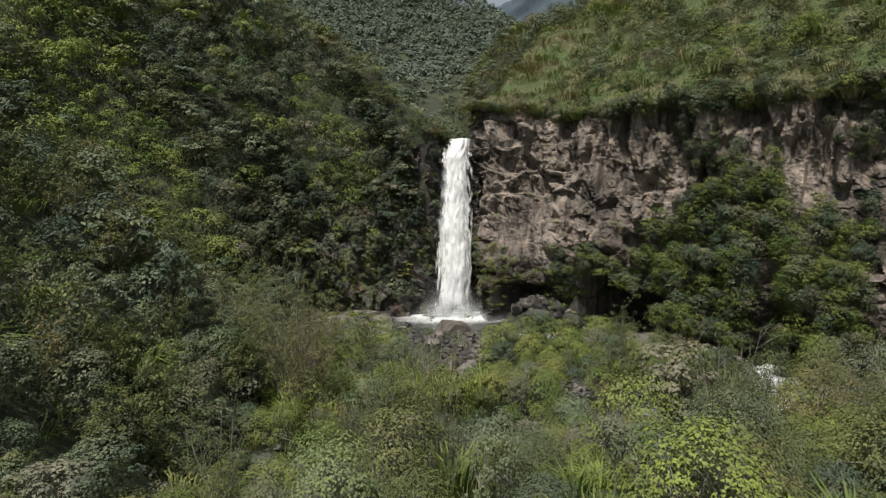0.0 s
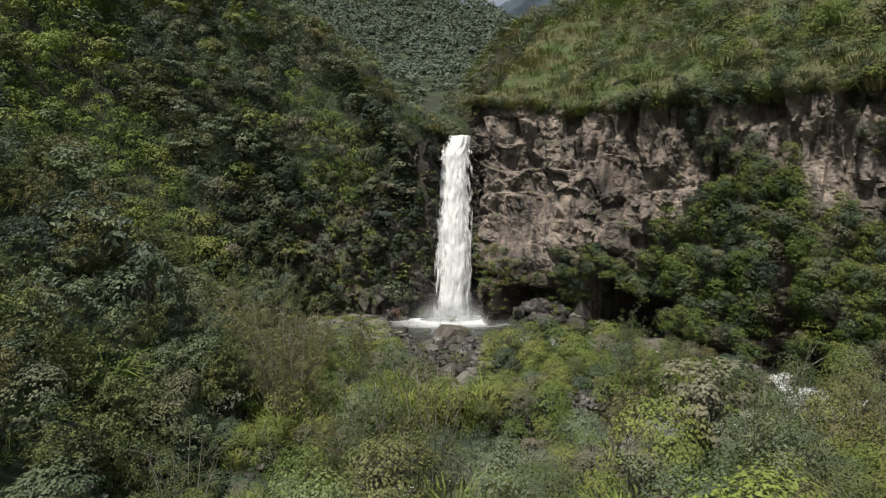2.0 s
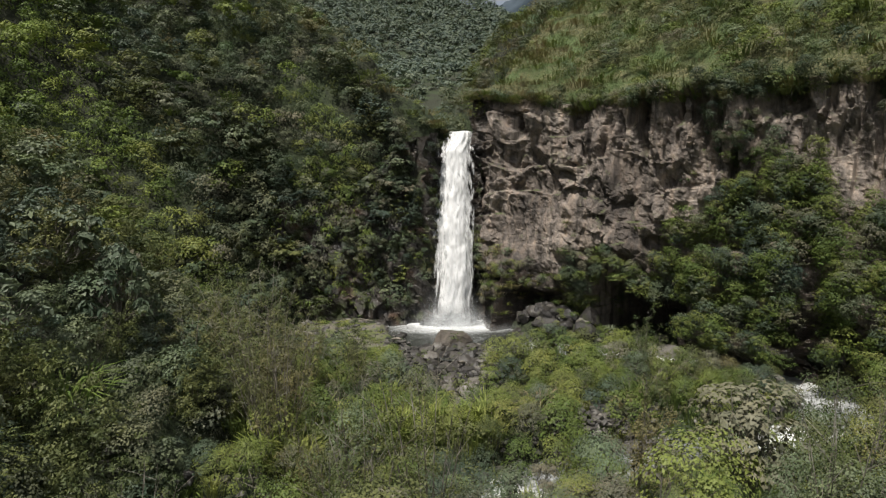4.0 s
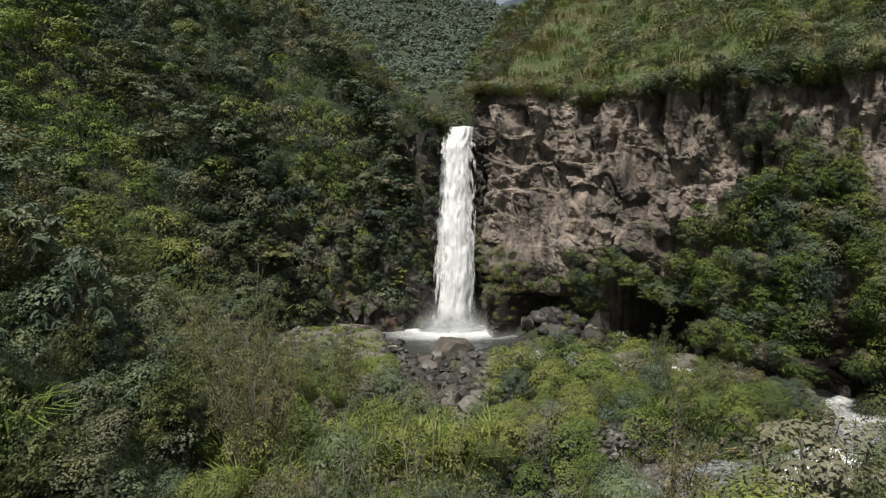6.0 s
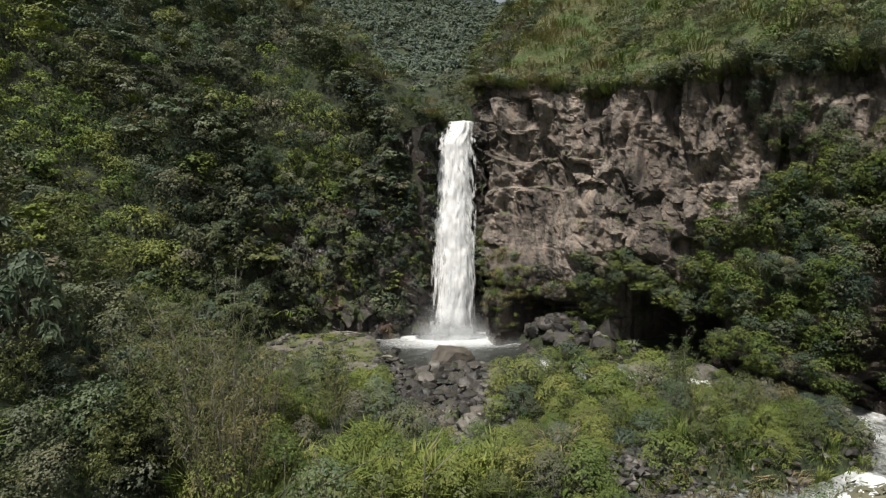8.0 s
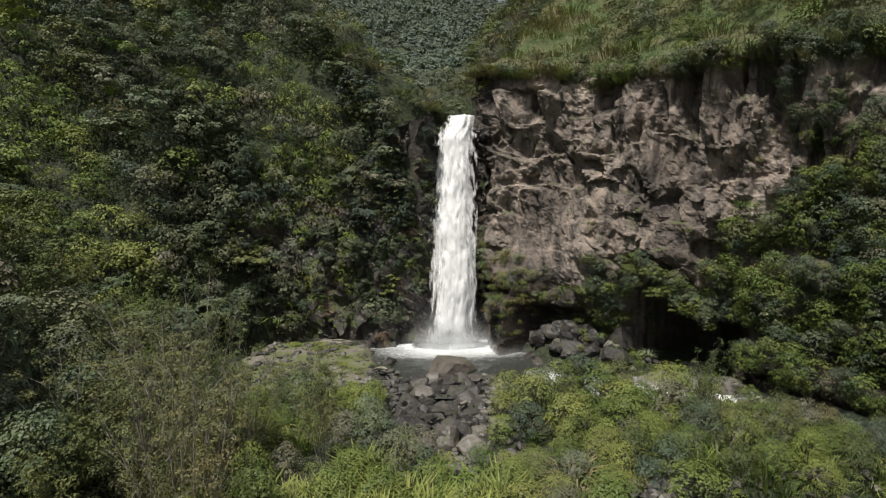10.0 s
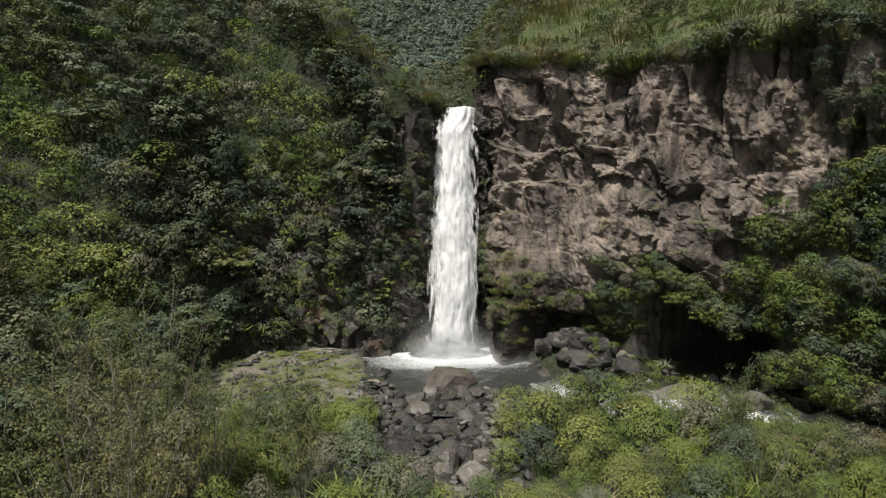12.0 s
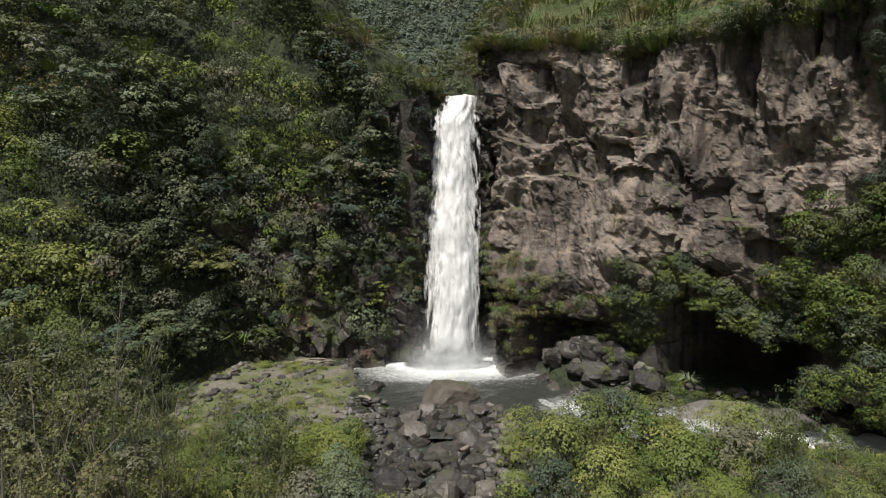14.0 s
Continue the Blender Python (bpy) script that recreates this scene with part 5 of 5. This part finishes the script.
# bushes on the island between creek and river
for x, y, size, tall in ((5.2, 45.0, 1.5, 1.3), (6.6, 47.4, 1.5, 1.35), (8.6, 45.6, 1.7, 1.35), (10.4, 47.2, 1.6, 1.25), (12.6, 46.2, 1.6, 1.2), (9.4, 42.8, 1.6, 1.3), (6.4, 42.2, 1.6, 1.3),
                         (4.4, 42.6, 1.3, 1.2), (14.2, 43.0, 0.9, 1.0), (11.8, 43.4, 1.5, 1.3), (8.0, 48.6, 0.9, 1.1), (13.6, 46.8, 0.95, 1.1), (15.0, 45.6, 0.95, 1.2), (16.5, 44.6, 0.95, 1.2), (18.0, 43.6, 0.8, 1.0), (16.2, 42.4, 1.0, 1.1), (18.4, 41.0, 1.0, 1.1), (-1.7, 41.2, 1.1, 1.1), (0.3, 40.3, 1.1, 1.15), (2.0, 41.2, 1.15, 1.1), (3.3, 43.2, 1.1, 1.1), (-3.4, 42.8, 1.1, 1.1), (-4.6, 44.6, 1.0, 1.1)):
    plant_thing("shrub", "shrub", x, y, float(land(np.array(x), np.array(y))) - 0.15, size, r, "fresh green leafy bush on the island between the streams", "shrub", "island bushes", ("bright", "green", "bright", "olive")[int(r.integers(4))], tall)

# ---- stones ----


def stone_mesh(name, seed, rough=0.06, sub=3, low=0.62):
    r = np.random.default_rng(seed)
    bm = bmesh.new()
    bmesh.ops.create_icosphere(bm, subdivisions=sub, radius=1)
    v = np.array([p.co for p in bm.verts])
    n = unit(r.normal(size=(13, 3)))
    h = r.uniform(low, 0.97, 13)
    dots = v @ n.T
    rad = np.min(np.where(dots > 0.05, h / np.maximum(dots, 0.05), 9), 1)
    rad = np.minimum(rad, 1.15) * (1 + rough * 2 * (fbm(v[:, 0] * 2.5 + 9, v[:, 1] * 2.5 + 9, v[:, 2] * 2.5 + 9, seed) - 0.5))
    for p, q in zip(bm.verts, v * rad[:, None]):
        p.co = q
    me = bpy.data.meshes.new(name)
    bm.to_mesh(me)
    bm.free()
    me.materials.append(STONE)
    return me


ROUND_STONE = stone_mesh("boulder", 391, 0.16, 3, 0.74)
STONES = [stone_mesh("boulder", 300 + i, 0.08, 3, 0.5) for i in range(8)]


def boulder(x, y, z, sx, sy, sz, r, label, group, name="boulder"):
    ob = new(name, STONES[int(r.integers(len(STONES)))])
    ob.matrix_basis = Matrix.LocRotScale((x, y, z), Euler((r.normal() * 0.25, r.normal() * 0.25, r.uniform(0, 6.28))), (sx, sy, sz))
    return tagged(ob, label, "rock", group)


r = np.random.default_rng(33)
big = boulder(0.7, 54.9, -0.55, 1.75, 1.35, 1.2, r, "large rounded brown boulder standing in the plunge pool", "pool boulders")
ROUND_STONE.materials.clear()
ROUND_STONE.materials.append(BROWN_STONE)
big.data = ROUND_STONE
big.rotation_euler = (0.05, 0.1, 0.4)
for _ in range(130):
    t = r.random() ** 1.1
    y = 53.0 - 10.5 * t
    x = r.uniform(-4.6, 3.4) * (1 - 0.2 * t) - 0.2
    k = r.uniform(0.22, 0.95) ** 1.4
    boulder(x, y, -0.72 + 0.3 * k - 0.3 * t, 0.95 * k + 0.12, 0.8 * k + 0.12, 0.7 * k + 0.1, r, "dark wet angular boulder in the creek bed", "creek boulders")
for _ in range(34):
    x, y = r.uniform(-4.8, 3.6), r.uniform(45.0, 53.2)
    k = r.uniform(0.25, 0.6)
    boulder(x, y, -0.62 + 0.3 * k, 1.1 * k, 0.9 * k, 0.85 * k, r, "dark angular boulder in the creek below the pool", "creek boulders")
for _ in range(12):
    x, y = r.uniform(-6.6, -3.6), r.uniform(53.5, 57.5)
    k = r.uniform(0.35, 0.8)
    boulder(x, y, -0.35, k * 1.2, k, k * 0.75, r, "dark rock along the edge of the plunge pool", "pool edge rocks")
for _ in range(86):
    x, y = r.normal(9.6, 1.9), r.normal(57.9, 1.2)
    if y > 61 or x < 6.6:
        continue
    k = r.uniform(0.3, 0.8)
    boulder(x, y, float(land(np.array(x), np.array(y))) + 0.25 * k, k * 1.15, k, k * 0.8, r, "grey broken rock in the pile beside the pool", "fallen rock pile")
for x, y, k in ((12.9, 55.6, 1.25), (12.0, 54.4, 1.0), (11.2, 57.0, 1.1), (7.3, 56.6, 1.05), (8.3, 55.2, 1.0), (9.4, 56.4, 0.9), (6.8, 58.2, 0.8)):
    boulder(x, y, float(land(np.array(x), np.array(y))) + 0.3 * k, 1.2 * k, k, 0.85 * k, r, "large grey angular boulder of the rock pile", "fallen rock pile")
for _ in range(34):
    x, y = r.uniform(-15, -5), r.uniform(50, 61)
    k = r.uniform(0.1, 0.34)
    boulder(x, y, float(land(np.array(x), np.array(y))) + 0.1 * k, k * 1.2, k, k * 0.6, r, "small grey stone on the mossy terrace", "terrace stones")
for _ in range(30):
    t = r.uniform(0.45, 0.9)
    x, y, nx, ny, total = polyline_at(RIVER, np.array([t * 72]))
    off = r.choice([-1, 1]) * r.uniform(1.2, 3.4)
    k = r.uniform(0.2, 0.7)
    boulder(float(x[0] + nx[0] * off), float(y[0] + ny[0] * off), -1.1, k * 1.2, k, k * 0.75, r, "grey stone at the edge of the river rapids", "river stones")
for _ in range(20):
    x, y = r.normal(9.9, 1.0), r.normal(36.4, 0.9)
    k = r.uniform(0.2, 0.55)
    boulder(x, y, float(land(np.array(x), np.array(y))) + 0.15 * k, k * 1.2, k, k * 0.7, r, "pale grey stone on the gravel bar", "gravel bar stones")

# gravel and cobbles
pebble = bmesh.new()
bmesh.ops.create_icosphere(pebble, subdivisions=1, radius=1)
pv = np.array([v.co for v in pebble.verts])
pf = np.array([[v.index for v in f.verts] for f in pebble.faces])
pebble.free()
n = 2600
spot = np.empty((n, 2))
for i in range(n):
    if r.random() < 0.45:
        spot[i] = r.uniform(-5.0, 4.2), r.uniform(41, 54)
    elif r.random() < 0.5:
        qx, qy, nx, ny, _ = polyline_at(RIVER, np.array([r.uniform(5, 72)]))
        off = r.choice([-1, 1]) * r.uniform(2.2, 3.8)
        spot[i] = qx[0] + nx[0] * off, qy[0] + ny[0] * off
    elif r.random() < 0.25:
        spot[i] = r.uniform(-15, -4), r.uniform(50, 61)
    else:
        spot[i] = r.normal(9.9, 1.2), r.normal(36.4, 1.0)
pieces = []
for (x, y), z in zip(spot, np.maximum(land(spot[:, 0], spot[:, 1]), -1.15)):
    k = r.uniform(0.06, 0.3)
    q = pv * (1 + 0.25 * r.normal(size=(len(pv), 1))) * np.array((k * 1.2, k, k * 0.7))
    a = r.uniform(0, 6.28)
    q = np.stack([q[:, 0] * math.cos(a) - q[:, 1] * math.sin(a), q[:, 0] * math.sin(a) + q[:, 1] * math.cos(a), q[:, 2]], -1) + (x, y, z + 0.25 * k)
    pieces.append((q, pf))
v, f = join(pieces)
tagged(new("gravel", mesh_from("gravel", v, f, COBBLE)), "loose grey cobbles and gravel along the water", "gravel", kind="stuff")

# flat rock slab before the cave
sx_, sy_ = np.linspace(-1, 1, 60), np.linspace(-1, 1, 40)
SX, SY = np.meshgrid(sx_, sy_, indexing="ij")
rim = 1 - np.maximum(np.hypot(SX, SY) - 0.75, 0) * 3
SZ = -0.75 + 0.55 * np.clip(rim, -0.5, 1) + 0.18 * (fbm(SX * 4, SY * 9, 0, 200) - 0.5) + 0.1 * SX
slab = new("rock_slab", mesh_from("rock_slab", np.stack([16.6 + 3.4 * SX + 0.3 * SY, 52.0 + 1.5 * SY - 1.1 * SX, SZ], -1).reshape(-1, 3), grid_faces(60, 40), SLAB, True))
tagged(slab, "low pale water-worn rock shelf before the cave mouth", "rock")

# terrace of silt and moss
tx_, ty_ = np.arange(-15, -4.2, 0.25), np.arange(48, 61.6, 0.25)
TX, TY = np.meshgrid(tx_, ty_, indexing="ij")
TZ = land(TX, TY) + 0.03 + 0.12 * (fbm(TX, TY, 0, 210) - 0.5)
edge = np.minimum(np.minimum(TX + 15, -4.2 - TX), np.minimum(TY - 48, 61.6 - TY))
TZ = TZ - 0.5 * step(0.8, 0, edge)
terrace = new("ground_terrace", mesh_from("ground_terrace", np.stack([TX, TY, TZ], -1).reshape(-1, 3), grid_faces(len(tx_), len(ty_)), GRAVEL, True))
tagged(terrace, "trodden silt terrace with bright moss beside the pool", "ground", kind="structure")
moss = Stand()
for _ in range(420):
    x, y = r.uniform(-15, -5.5), r.uniform(47.5, 60.5)
    if vnoise(x * 0.45, y * 0.45, 0, 23) < 0.42:
        continue
    moss.add(r.choice(["grass", "grass", "lush"]), x, y, float(land(np.array(x), np.array(y))) - 0.05, r.uniform(0.2, 0.42), r.uniform(0.4, 1), r, palette="bright")
for _ in range(110):
    x, y = r.uniform(-13, -3.5), r.uniform(43, 48.5)
    moss.add(r.choice(["lush", "shrub_far"]), x, y, float(land(np.array(x), np.array(y))) - 0.05, r.uniform(0.5, 0.95), r.uniform(0.1, 0.8), r, palette="bright")
for _ in range(110):
    x, y = r.uniform(10, 18), r.uniform(53.2, 58)
    if behind_cliff(x, y) > 1:
        continue
    moss.add("lush", x, y, float(land(np.array(x), np.array(y))) + 0.9 * step(14, 11, x) - 0.05, r.uniform(0.3, 0.55), r.uniform(0.1, 0.7), r)
moss.build("low_weeds", "bright low moss, grass and creeping weeds", "weeds")

# driftwood
for x, y, z, length, yaw, tilt, thick in ((-4.0, 53.2, 0.3, 2.6, 115, 14, 0.1), (1.5, 47.4, 0.0, 2.2, 70, 20, 0.11), (-8.4, 60.4, 0.35, 2.4, 10, 3, 0.07), (-9.2, 60.1, 0.3, 3.0, 172, 2, 0.06), (-7.6, 60.0, 0.3, 1.8, 30, 4, 0.06)):
    u = np.linspace(-0.5, 0.5, 7)
    pts = np.stack([u * length, 0.08 * np.sin(u * 7), 0.05 * np.cos(u * 5)], -1)
    v, f = tube(pts, thick * np.array((0.7, 1, 1.05, 0.95, 0.85, 0.7, 0.35)), 8)
    log = new("driftwood_log", mesh_from("driftwood_log", v, f, DRIFT, True))
    log.matrix_basis = pose(x, y, z, 0, tilt, yaw)
    tagged(log, "bleached grey driftwood log lying among the stones", "log", "driftwood")
